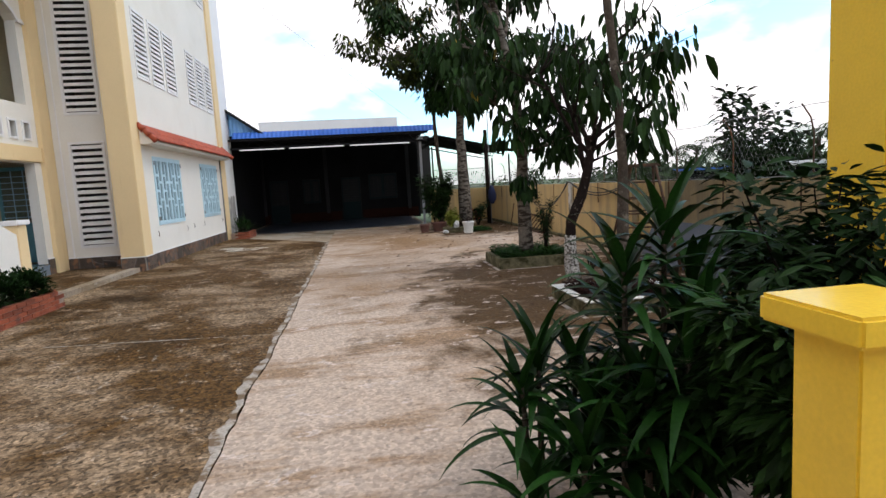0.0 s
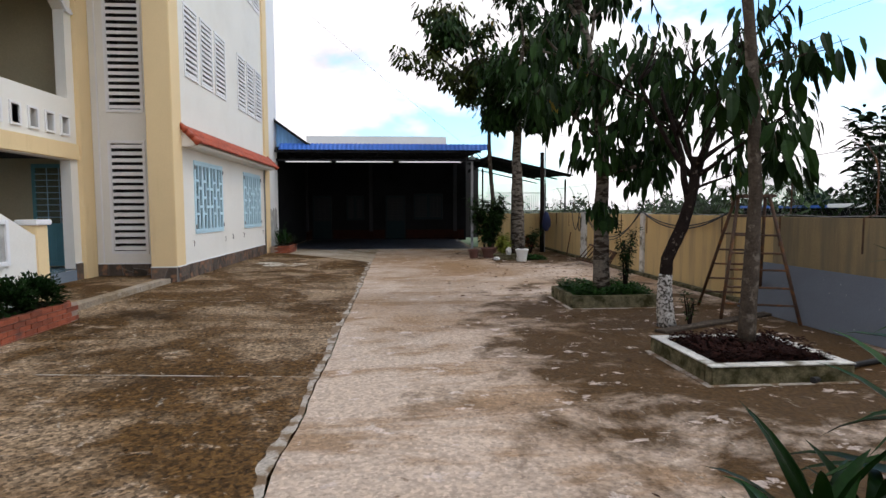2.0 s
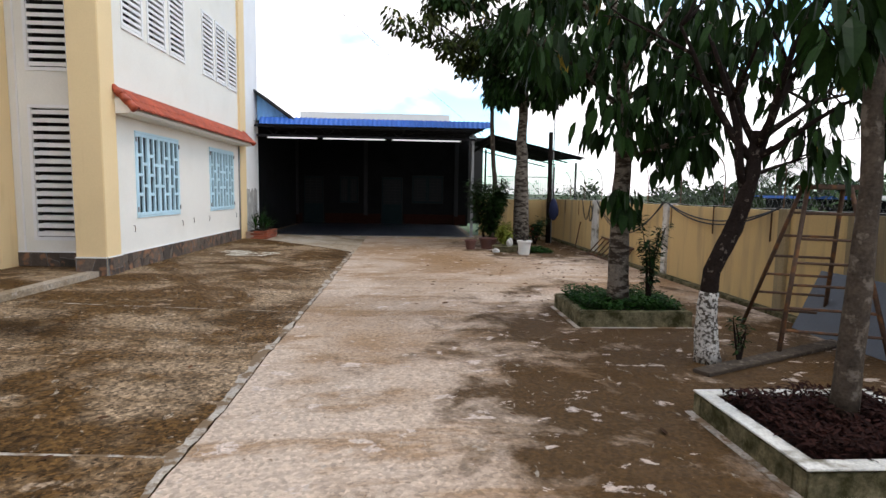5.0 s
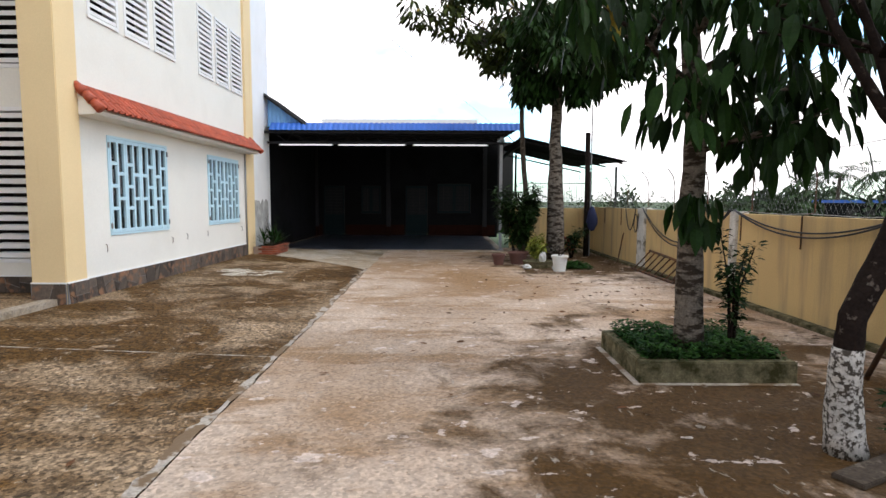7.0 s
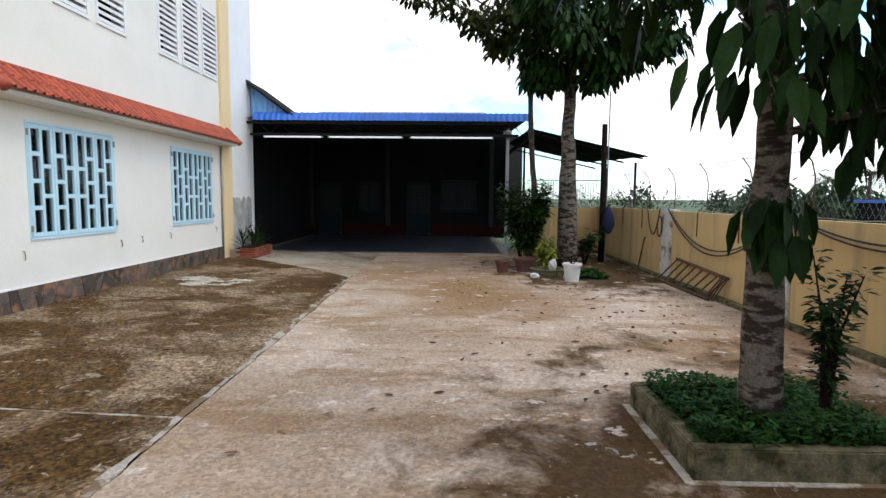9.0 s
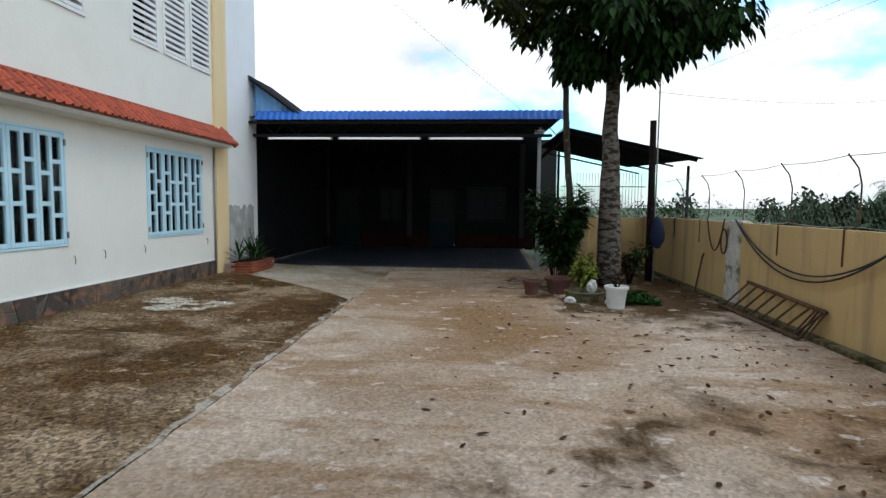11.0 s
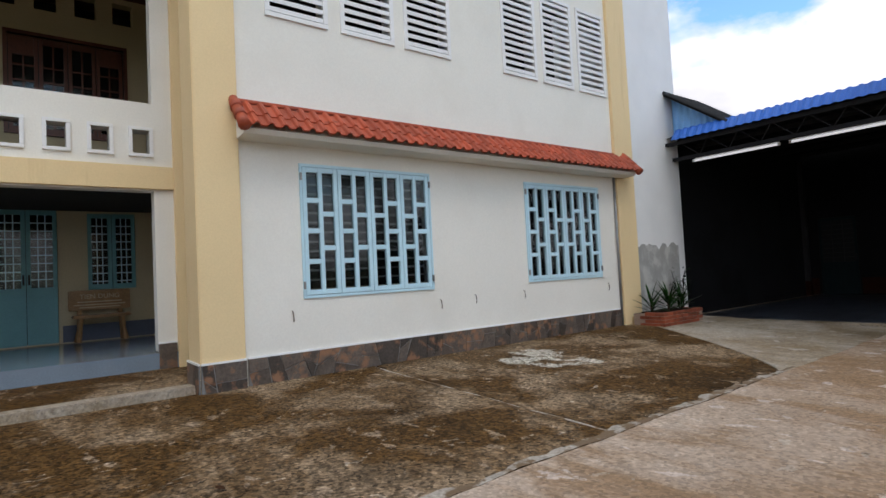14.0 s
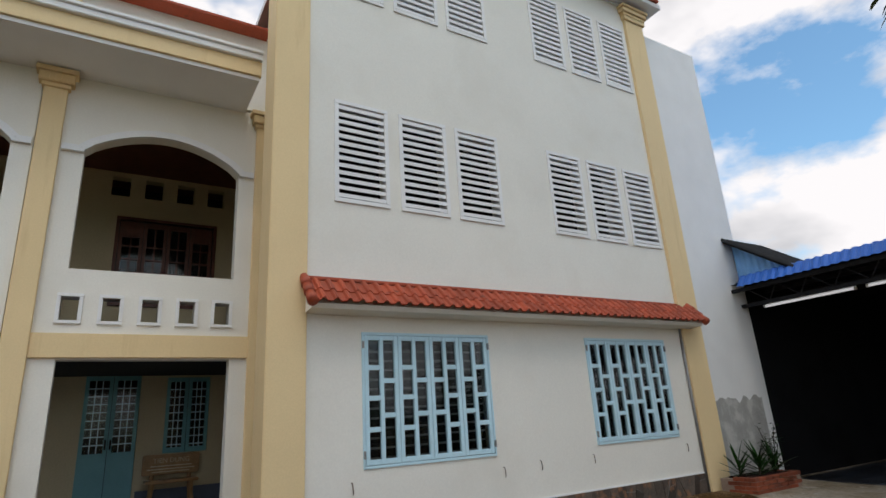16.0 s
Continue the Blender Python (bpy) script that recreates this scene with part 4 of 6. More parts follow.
# balcony window of dark wood
bw = thing("window_balcony", (-10.03, sum(BALW) / 2, 3.93), "dark varnished wooden balcony window with small panes", "window", "", "structure")
hw = (BALW[1] - BALW[0]) / 2
for lo, hi in (((0, -hw, 0), (0.08, hw, 0.06)), ((0, -hw, 1.69), (0.08, hw, 1.75)), ((0, -hw, 0.061), (0.08, -hw + 0.06, 1.689)), ((0, hw - 0.06, 0.061), (0.08, hw, 1.689))):
    part("frame_bar", box(lo, hi, 0.004), M_DARKWOOD, bw)
for k in range(4):
    a = -hw + 0.07 + k * (2 * hw - 0.14) / 4
    b = a + (2 * hw - 0.14) / 4 - 0.012
    for lo, hi in (((0.01, a, 0.062), (0.06, a + 0.055, 1.66)), ((0.01, b - 0.055, 0.062), (0.06, b, 1.66)), ((0.01, a + 0.056, 0.062), (0.06, b - 0.056, 0.12)), ((0.01, a + 0.056, 1.56 - 0.22 * (k in (0, 3))), (0.06, b - 0.056, 1.66))):
        part("sash_bar", box(lo, hi, 0.003), M_DARKWOOD, bw)
    for i in range(1, 5):
        part("glazing_bar", box((0.02, a + 0.056, 0.12 + i * 0.26), (0.05, b - 0.056, 0.145 + i * 0.26)), M_DARKWOOD, bw)
    part("glazing_bar", box((0.021, (a + b) / 2 - 0.011, 0.121), (0.049, (a + b) / 2 + 0.011, 1.559)), M_DARKWOOD, bw)
    part("pane", box((0.028, a + 0.056, 0.121), (0.034, b - 0.056, 1.559)), M_GLASS, bw)
# gutter cornice and roof above the balcony
cor = thing("cornice", (XB, 5.0, 6.6), "deep white and buff gutter cornice above the balcony", "cornice", "", "structure")
part("soffit", box((0.001, -7.0, 0.0), (1.0, 7.25, 0.06)), M_WHITE, cor)
part("fascia", box((0.96, -7.0, 0.061), (1.04, 7.27, 0.30), 0.006), M_YELLOW, cor)
part("gutter_lip", box((0.90, -7.0, 0.301), (1.10, 7.27, 0.40), 0.01), M_WHITE, cor)
part("gutter_lip", box((0.95, -7.0, 0.401), (1.13, 7.27, 0.46), 0.01), M_WHITE, cor)
structure(part("wall_attic", box((XB - 0.2, -2.0, 6.67), (XB, 12.87, 8.1)), M_CREAM), "cream attic wall above the cornice", "wall")
for y in (9.56, 6.66, 3.76):
    structure(part("trim", box((XB + 0.001, y, 7.07), (XB + 0.08, y + 0.28, 7.9), 0.008), M_YELLOW), "short buff attic pilaster", "trim")
mr = thing("main_roof", (XB, 5.0, 8.1), "red tiled roof slope above the attic", "roof", "", "structure")
bm = bmesh.new()
for i in range(8):
    add_box(bm, (0.28 - i * 0.32 - 0.34, -7.0, 0.0 + i * 0.14), (0.28 - i * 0.32, 7.55, 0.06 + i * 0.14), 0.01)
part("tile_courses", bm, M_TILE, mr)
tr = thing("tower_roof", (XW, 16.5, 10.25), "red tiled eave of the tower roof", "roof", "", "structure")
bm = bmesh.new()
for i in range(8):
    add_box(bm, (0.42 - i * 0.30 - 0.32, -4.4, i * 0.14), (0.42 - i * 0.30, 4.1, 0.06 + i * 0.14), 0.01)
part("tile_courses", bm, M_TILE, tr)
part("eave_board", box((-0.2, -4.3, -0.12), (0.36, 4.2, -0.002), 0.01), M_WHITE, tr)

# ---- open shed at the end of the yard ----
SY, SX0, SX1 = 22.1, -4.9, 2.35
SB = 29.5
shed_floor = structure(thing("floor_shed", (0, 0, 0), "dark glazed floor tiles of the open shed", "floor"), "dark glazed floor tiles of the open shed", "floor")
part("slab", box((SX0 - 0.2, SY, -0.1), (SX1 + 0.2, SB, 0.06), 0.01), M_LIGHTC, shed_floor)
bm = box((0.004, 0.004, 0.0), (0.476, 0.476, 0.010))
TILE_F = bpy.data.meshes.new("floor_tile")
bm.to_mesh(TILE_F)
bm.free()
TILE_F.materials.append(M_FLOORTILE)
for i in range(15):
    for j in range(15):
        piece("floor_tile", TILE_F, shed_floor, pose(SX0 + 0.02 + i * 0.48, SY + 0.10 + j * 0.48, 0.061))
# Walls, dado, doors and columns carry the shed's shade in near-black colours.
structure(wall_with_holes("wall_shed_back", "y", SB, 0.2, SX0 - 0.6, 3.0, 0.0, 4.5, [(-1.15, -0.15, 0.07, 2.3), (0.3, 1.8, 1.08, 2.4), (-3.15, -2.25, 1.05, 2.3), (-4.85, -3.9, 0.07, 2.3)], M_SHADEWALL), "grey-blue painted back wall of the shed, darkened for shade", "wall")
structure(part("wall_shed_room", box((SX0 - 0.6, 32.0, 0.0), (4.0, 32.1, 4.5)), M_SHADEDARK), "room wall behind the shed, coloured near-black for shade", "wall")
structure(part("wall_shed_left", box((SX0 - 0.42, 22.301, 0.0), (SX0 - 0.22, SB, 4.5)), M_SHADEWALL), "grey side wall of the shed, darkened for shade", "wall")
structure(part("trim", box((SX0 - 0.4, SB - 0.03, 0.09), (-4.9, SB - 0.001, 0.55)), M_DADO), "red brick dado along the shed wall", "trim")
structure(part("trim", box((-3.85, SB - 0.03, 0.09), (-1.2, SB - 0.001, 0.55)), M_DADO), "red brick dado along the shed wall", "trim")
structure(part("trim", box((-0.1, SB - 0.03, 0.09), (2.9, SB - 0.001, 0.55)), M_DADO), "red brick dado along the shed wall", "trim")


def facing_y(ob, x, y, z):
    ob.matrix_basis = pose(x, y, z, 0, 0, -90)
    return ob


facing_y(grille_door("door_shed", 0, 0, 0.98, 0, 2.22, False, "closed teal steel door with a grille in the shed wall", "door", paint=M_SHADETEAL), -0.65, SB + 0.06, 0.072)
facing_y(grille_door("door_shed", 0, 0, 0.93, 0, 2.22, False, "closed teal steel door with a grille in the shed wall", "door", paint=M_SHADETEAL), -4.375, SB + 0.06, 0.072)
facing_y(grille_door("window_shed", 0, 0, 1.48, 0, 1.30, True, "closed grey-teal window with bars in the shed wall", "window", 0.0, paint=M_SHADETEAL), 1.05, SB + 0.06, 1.085)
facing_y(grille_door("window_shed", 0, 0, 0.88, 0, 1.23, True, "closed grey-teal window with bars in the shed wall", "window", 0.0, paint=M_SHADETEAL), -2.7, SB + 0.06, 1.055)
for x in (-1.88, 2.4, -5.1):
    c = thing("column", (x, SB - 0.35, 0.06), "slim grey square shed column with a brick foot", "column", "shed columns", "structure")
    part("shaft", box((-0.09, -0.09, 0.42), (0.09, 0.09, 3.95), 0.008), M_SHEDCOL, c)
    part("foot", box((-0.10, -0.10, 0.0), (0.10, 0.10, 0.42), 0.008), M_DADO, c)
post = thing("post", (2.42, SY + 0.16, 0.06), "slim grey steel post holding the shed front", "post", "", "structure")
part("tube", box((-0.045, -0.045, 0.0), (0.045, 0.045, 3.62), 0.006), M_STEEL, post)
part("base_plate", box((-0.1, -0.1, 0.0), (0.1, 0.1, 0.02)), M_STEEL, post)


def corrugated(bm, p, u, v, n, amp, lift):
    """A ribbed sheet: p corner, u along the ribs' row, v along the ribs."""
    u, v, up = Vector(u), Vector(v), Vector(lift)
    rows = []
    k = n * 4
    for i in range(k + 1):
        h = (0, 1, 1, 0)[i % 4] * amp
        q = Vector(p) + u * (i / k) + up * h
        rows.append([bm.verts.new(q), bm.verts.new(q + v), bm.verts.new(q + v - up * 0.006), bm.verts.new(q - up * 0.006)])
    for a, b in zip(rows, rows[1:]):
        for j in range(4):
            bm.faces.new((a[j], b[j], b[(j + 1) % 4], a[(j + 1) % 4]))
    bmesh.ops.recalc_face_normals(bm, faces=bm.faces)
    return bm


shed_roof = thing("shed_roof", (-1.09, SY - 0.35, 3.78), "low sheet roof of the open shed with a blue front edge", "roof", "", "structure")
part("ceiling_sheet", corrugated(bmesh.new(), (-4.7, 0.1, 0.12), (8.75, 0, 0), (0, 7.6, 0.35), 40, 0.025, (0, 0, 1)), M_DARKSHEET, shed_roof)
part("fascia_sheet", corrugated(bmesh.new(), (-3.72, -0.05, 0.02), (7.78, 0, 0), (0, 0.20, 0.24), 48, 0.022, (0, -0.7, 0.5)), M_BLUEROOF, shed_roof, "blue ribbed sheet edge")
part("fascia_sheet", corrugated(bmesh.new(), (-3.72, 0.16, 0.26), (7.78, 0, 0), (0, 1.6, 0.10), 48, 0.022, (0, 0, 1)), M_BLUEROOF, shed_roof)
for z, y in ((-0.06, 0.05), (-0.36, 0.3)):
    part("beam", box((-3.9, y, z), (3.8, y + 0.09, z + 0.07)), M_DARKMETAL, shed_roof)
for x in [-3.6 + 0.6 * i for i in range(13)]:
    bm = bmesh.new()
    tube(bm, [(x, 0.1, -0.03), (x + 0.3, 0.32, -0.31)], 0.014, 5)
    tube(bm, [(x + 0.3, 0.32, -0.31), (x + 0.6, 0.1, -0.03)], 0.014, 5)
    part("brace", bm, M_DARKMETAL, shed_roof)
for i in range(5):
    part("rafter", box((-3.9, 1.3 + i * 1.4, 0.03 + 0.062 * i), (3.8, 1.36 + i * 1.4, 0.11 + 0.062 * i)), M_DARKMETAL, shed_roof)
# Glowing strips added where daylight makes a bright line under the roof edge.
for x0, x1 in ((-4.7, -3.0), (-2.8, -0.65), (-0.4, 2.0)):
    lamp = thing("daylight_strip", ((x0 + x1) / 2, SY + 0.30, 3.42), "glowing white strip standing in for daylight under the shed beam", "lamp", "shed tube lamps")
    h = (x1 - x0) / 2
    bm = bmesh.new()
    tube(bm, [(-h, 0, 0), (h, 0, 0)], 0.022, 10)
    part("tube", bm, M_DAYGLOW, lamp, smooth=True)
    part("housing", box((-h, 0.018, -0.02), (h, 0.05, 0.055), 0.004), M_LAMPCASE, lamp)
    for s in (-h, h):
        part("end_cap", box((s - 0.02, -0.03, -0.03), (s + 0.02, 0.03, 0.03), 0.004), M_LAMPCASE, lamp)
flood = thing("floodlight", (2.40, SY + 0.08, 3.52), "small white floodlight on the shed post", "lamp")
part("body", box((-0.12, -0.10, -0.07), (0.12, -0.02, 0.08), 0.015), M_LAMPCASE, flood)
part("lens", box((-0.09, -0.106, -0.045), (0.09, -0.1005, 0.055)), M_GLASS, flood)
part("bracket", box((-0.02, -0.02, -0.02), (0.02, 0.06, 0.02)), M_STEEL, flood)
# blue side gable beside the house
gab = thing("side_gable", (-4.98, 22.15, 3.92), "blue ribbed sheet gable with a dark sheet roof", "gable", "", "structure")
bm = bmesh.new()
corrugated(bm, (0, 0, 0), (1.22, 0, 0), (0, 0, 1.0), 9, 0.02, (0, -1, 0))
for v in bm.verts:
    if v.co.z > 0.5:
        v.co.z = 0.93 - v.co.x * 0.72
part("wall_sheet", bm, M_SKYBLUE, gab)
part("roof_sheet", corrugated(bmesh.new(), (-0.05, -0.32, 1.00), (0, 1.6, 0.0), (1.38, 0, -0.99), 9, 0.045, (0.58, 0, 0.81)), M_SHEDCOL, gab)
for y in (-0.28, 0.6, 1.2):
    bm = bmesh.new()
    tube(bm, [(0.0, y, 0.93), (1.30, y, 0.0)], 0.025, 6)
    part("rafter", bm, M_DARKMETAL, gab)
# pale roof ridge seen behind
structure(part("wall_rear_house", box((-5.86, 34.0, 0.0), (2.35, 34.3, 5.9)), M_WHITE), "pale wall of the house behind the shed", "wall")
# dark lean-to at the right
lean = thing("lean_to_roof", (3.05, SY, 3.5), "dark sheet lean-to roof beside the shed", "roof", "", "structure")
part("sheet", corrugated(bmesh.new(), (0.0, -0.2, 0.12), (0, 7.5, 0.3), (3.3, 0, -0.74), 30, 0.025, (0.2, 0, 0.97)), M_DARKSHEET, lean)
part("edge_beam", box((0.0, -0.25, -0.06), (0.08, 7.0, 0.06)), M_DARKMETAL, lean)
for y in (0.0, 1.8, 3.6, 5.4):
    bm = bmesh.new()
    tube(bm, [(0.0, y, 0.04), (3.2, y, -0.66)], 0.03, 6)
    part("rafter", bm, M_DARKMETAL, lean)
for x, y, z in ((6.15, 22.4, 2.75), (6.15, 25.5, 2.75), (3.3, 25.5, 3.4)):
    c = thing("post", (x, y, 0.0), "thin dark steel post under the lean-to", "post", "lean-to posts", "structure")
    bm = bmesh.new()
    tube(bm, [(0, 0, 0), (0, 0, z)], 0.04, 8)
    part("tube", bm, M_DARKMETAL, c)
structure(part("wall_cross", box((2.9, 23.9, -0.2), (5.48, 24.0, 1.4)), M_FENCE), "shaded ochre cross wall under the lean-to", "wall")
bars = thing("bar_fence", (3.3, 23.95, 1.4), "row of thin upright steel bars on the cross wall", "fence", "", "structure")
for i in range(26):
    bm = bmesh.new()
    tube(bm, [(i * 0.085, 0, 0), (i * 0.085, 0, 1.25)], 0.008, 5)
    part("bar", bm, M_STEEL, bars)
part("rail", box((-0.1, -0.012, 0.85), (2.25, 0.012, 0.88)), M_STEEL, bars)
part("rail", box((-0.1, -0.012, 0.05), (2.25, 0.012, 0.08)), M_STEEL, bars)
# tall dark pole with a blue jacket
pole = thing("pole", (4.88, 21.0, 0.0), "tall dark weathered pole by the fence corner", "pole")
bm = bmesh.new()
tube(bm, [(0, 0, 0), (0, 0.01, 1.7), (-0.02, 0, 3.66)], [0.085, 0.08, 0.07], 10)
part("shaft", bm, M_DARKBARK, pole, smooth=True)
bm = bmesh.new()
tube(bm, [(0.09, -0.03, 0.0), (0.09, -0.03, 4.5)], 0.018, 6)
part("conduit", bm, M_STEEL, pole, "thin grey pipe strapped to the pole")
bm = bmesh.new()
bmesh.ops.create_uvsphere(bm, u_segments=16, v_segments=12, radius=1.0)
for v in bm.verts:
    c = v.co
    r = 1 + 0.22 * noise.noise(c * 2.6)
    taper = 0.75 + 0.3 * (0.5 - c.z * 0.5)
    v.co = Vector((c.x * 0.17 * r * taper, c.y * 0.09 * r, c.z * 0.36 * r))
jacket = part("hanging_jacket", bm, M_BLUECLOTH, None, smooth=True)
jacket.location = (5.0, 20.84, 1.12)
tagged(jacket, "dark blue cloth hanging on the pole", "cloth")

# ---- fence wall ----
XF = 5.48
FT = 1.45
structure(part("wall_fence", box((XF, 8.9, -0.3), (XF + 0.12, 23.9, FT)), M_FENCE), "ochre rendered boundary wall", "wall")
structure(part("wall_fence_old", box((XF, -2.5, -0.3), (XF + 0.12, 8.899, FT)), M_FENCEOLD), "older stained ochre boundary wall", "wall")
structure(part("trim", box((XF - 0.16, 8.9, -0.3), (XF - 0.001, 23.8, 0.06), 0.01), M_KERB), "mossy concrete footing along the wall", "trim")
for y, w, m in ((13.5, 0.20, M_WHITE), (17.7, 0.5, M_WHITE), (9.9, 0.2, M_FENCEOLD), (5.2, 0.2, M_FENCEOLD)):
    q = thing("wall_pier", (XF, y, -0.3), "whitewashed pier of the boundary wall" if m is M_WHITE else "stained pier of the boundary wall", "pier", "boundary wall piers", "structure")
    part("shaft", box((-0.05, 0, 0), (0.17, w, FT + 0.33), 0.01), M_KERBTOP if m is M_WHITE else m, q)
net = thing("chain_link_fence", (XF + 0.06, 0, FT), "rusty chain-link netting on bent brackets along the wall top", "fence", "", "structure")
def net_pt(y, h):
    return (0.10 - 0.16 * max(0.0, h - 0.55) / 0.35, y, h)
for i in range(14):
    y = 1.0 + i * 1.55
    bm = bmesh.new()
    tube(bm, [(-0.07, y, -0.45), (-0.07, y, 0.0), (0.10, y, 0.05), (0.10, y, 0.55), (0.05, y, 0.75), (-0.08, y, 0.92)], 0.011, 5)
    part("bracket", bm, M_RUST, net)
bm = bmesh.new()
for h in (0.04, 0.9):
    tube(bm, [(*net_pt(y, h - 0.03 * abs(math.sin((y - 1) * math.pi / 1.55))),) for y in [0.5 + 0.5 * i for i in range(44)]], 0.005, 4)
part("line_wire", bm, M_STEEL, net)
verts, faces = [], []
def wire(a, b, r=0.0010):
    a, b = Vector(a), Vector(b)
    d = (b - a).normalized()
    u = d.cross(Vector((1, 0, 0))).normalized()
    v = d.cross(u)
    k = len(verts)
    for p in (a, b):
        for ang in (0, 2.094, 4.189):
            verts.append(tuple(p + (u * math.cos(ang) + v * math.sin(ang)) * r))
    for i in range(3):
        faces.append((k + i, k + (i + 1) % 3, k + 3 + (i + 1) % 3, k + 3 + i))
pitch = 0.10
for i in range(210):
    y = 0.5 + i * pitch
    for s in (1, -1):
        wire(net_pt(y, 0.04), net_pt(y + s * 0.32, 0.55))
        wire(net_pt(y + s * 0.32, 0.55), net_pt(y + s * 0.54, 0.9))
wm = new("netting", mesh_from("netting", verts, faces, M_STEEL))
wm.parent = net
wm["kind"] = "stuff"
# sagging hoses
for k, (y0, y1, sag, x) in enumerate(((17.8, 13.65, 0.78, XF - 0.08), (17.8, 13.6, 0.70, XF - 0.07), (13.5, 10.0, 0.34, XF - 0.08), (13.5, 10.0, 0.28, XF - 0.07), (19.0, 18.2, 0.6, XF - 0.09))):
    bm = bmesh.new()
    tube(bm, [(x, y0 + (y1 - y0) * i / 24, FT + 0.06 - sag * (1 - (2 * i / 24 - 1) ** 2)) for i in range(25)], 0.013, 6)
    h = part("hose", bm, M_BLACK, None, smooth=True)
    tagged(h, "black hose sagging along the boundary wall", "hose", "hoses on the wall")
    h.location = (0, 0, 0)

# ---- ladders ----
lad = thing("ladder", (XF - 0.30, 16.4, 0.0), "weathered dull metal ladder lying on edge against the wall", "ladder")
for z, x, a, b in ((0.03, 0.0, 1.35, -1.15), (0.50, 0.24, 0.85, -1.30)):
    bm = bmesh.new()
    tube(bm, [(x, a, z), (x, b, z - (0.10 if z > 0.1 else 0))], 0.028, 6)
    part("rail", bm, M_RUST, lad)
for i in range(8):
    f = i / 7
    bm = bmesh.new()
    tube(bm, [(0.0, 1.2 - 2.2 * f, 0.03), (0.24, 0.8 - 2.05 * f, 0.50 - 0.10 * f)], 0.016, 6)
    part("rung", bm, M_RUST, lad)
for i in range(4):
    bm = bmesh.new()
    tube(bm, [(0.05, -0.9 - 0.10 * i, 0.02), (0.25, -1.08 - 0.07 * i, 0.42)], 0.015, 6)
    part("brace", bm, M_RUST, lad)
sl = thing("stepladder", (4.55, 8.3, 0.0), "rusty tubular A-frame stepladder standing by the wall", "ladder")
feet = [(-0.40, -0.26), (0.51, -0.62), (0.0, 1.05), (0.80, 0.70)]
tops = [(0.0, 0.05), (0.36, -0.10), (0.06, 0.22), (0.42, 0.08)]
for (fx, fy), (tx, ty) in zip(feet, tops):
    bm = bmesh.new()
    tube(bm, [(fx, fy, 0), (tx, ty, 1.75)], 0.024, 8)
    part("leg", bm, M_RUST, sl, smooth=True)
for s in (0, 2):
    for h in (0.25, 0.48, 0.72, 0.95, 1.2, 1.47):
        f = h / 1.75
        a = [feet[s][i] + (tops[s][i] - feet[s][i]) * f for i in (0, 1)]
        b = [feet[s + 1][i] + (tops[s + 1][i] - feet[s + 1][i]) * f for i in (0, 1)]
        bm = bmesh.new()
        tube(bm, [(*a, h), (*b, h)], 0.016, 6)
        part("rung", bm, M_RUST, sl)
bm = bmesh.new()
add_box(bm, (-0.04, -0.12, 1.73), (0.46, 0.24, 1.78), 0.01)
part("top_plate", bm, M_RUST, sl)
sheet = thing("grey_sheet", (5.12, 7.2, 0.0), "grey fibre-cement sheets leaning on edge against the wall", "sheet")
for k in range(3):
    bm = box((-0.012, -2.6 + 0.1 * k, 0.0), (0.0, 2.0 - 0.22 * k, 0.80 - 0.03 * k), 0.002)
    ob = part("board", bm, M_GREYSHEET, sheet)
    ob.matrix_local = pose(0.03 * k, 0, 0, 0, 24 - 2 * k, 0)
plank = part("plank", box((-1.25, -0.09, 0), (1.25, 0.09, 0.035), 0.006), M_BARK, None)
plank.matrix_basis = pose(4.1, 7.95, 0.002, 0, 0, 26)
tagged(plank, "old wooden plank lying on the ground", "plank")
pipe = bmesh.new()
tube(pipe, [(3.4, 5.3, 0.03), (4.2, 5.75, 0.03), (5.2, 6.1, 0.03)], 0.03, 8)
tagged(part("pipe", pipe, M_BLACK, None), "dark pipe lying across the ground by the planter", "pipe")


# ---- trees ----
def grow(rnd, base, direction, length, radius, depth, limbs, tips, bend=0.35, lift=0.15):
    """A bent limb with children; collects leafy tips."""
    pts, p, d = [Vector(base)], Vector(base), Vector(direction).normalized()
    n = 5
    for i in range(n):
        d = (d + Vector((rnd.uniform(-1, 1), rnd.uniform(-1, 1), rnd.uniform(-0.4, 0.8) * lift * 3)) * bend * 0.5).normalized()
        p = p + d * length / n
        pts.append(p.copy())
    limbs.append((pts, [radius * (1 - 0.65 * i / n) for i in range(n + 1)]))
    if depth == 0:
        tips.extend((q, d) for q in pts[1:])
        return
    if depth == 1:
        tips.extend((q, d) for q in pts[3:])
    for i in range(rnd.choice((2, 3, 3))):
        q = pts[rnd.randint(2, n)]
        a = rnd.uniform(0, 2 * math.pi)
        nd = (d * 0.6 + Vector((math.cos(a), math.sin(a), rnd.uniform(-0.1, 0.6))) * 0.9).normalized()
        grow(rnd, q, nd, length * rnd.uniform(0.5, 0.75), radius * 0.5, depth - 1, limbs, tips, bend, lift)


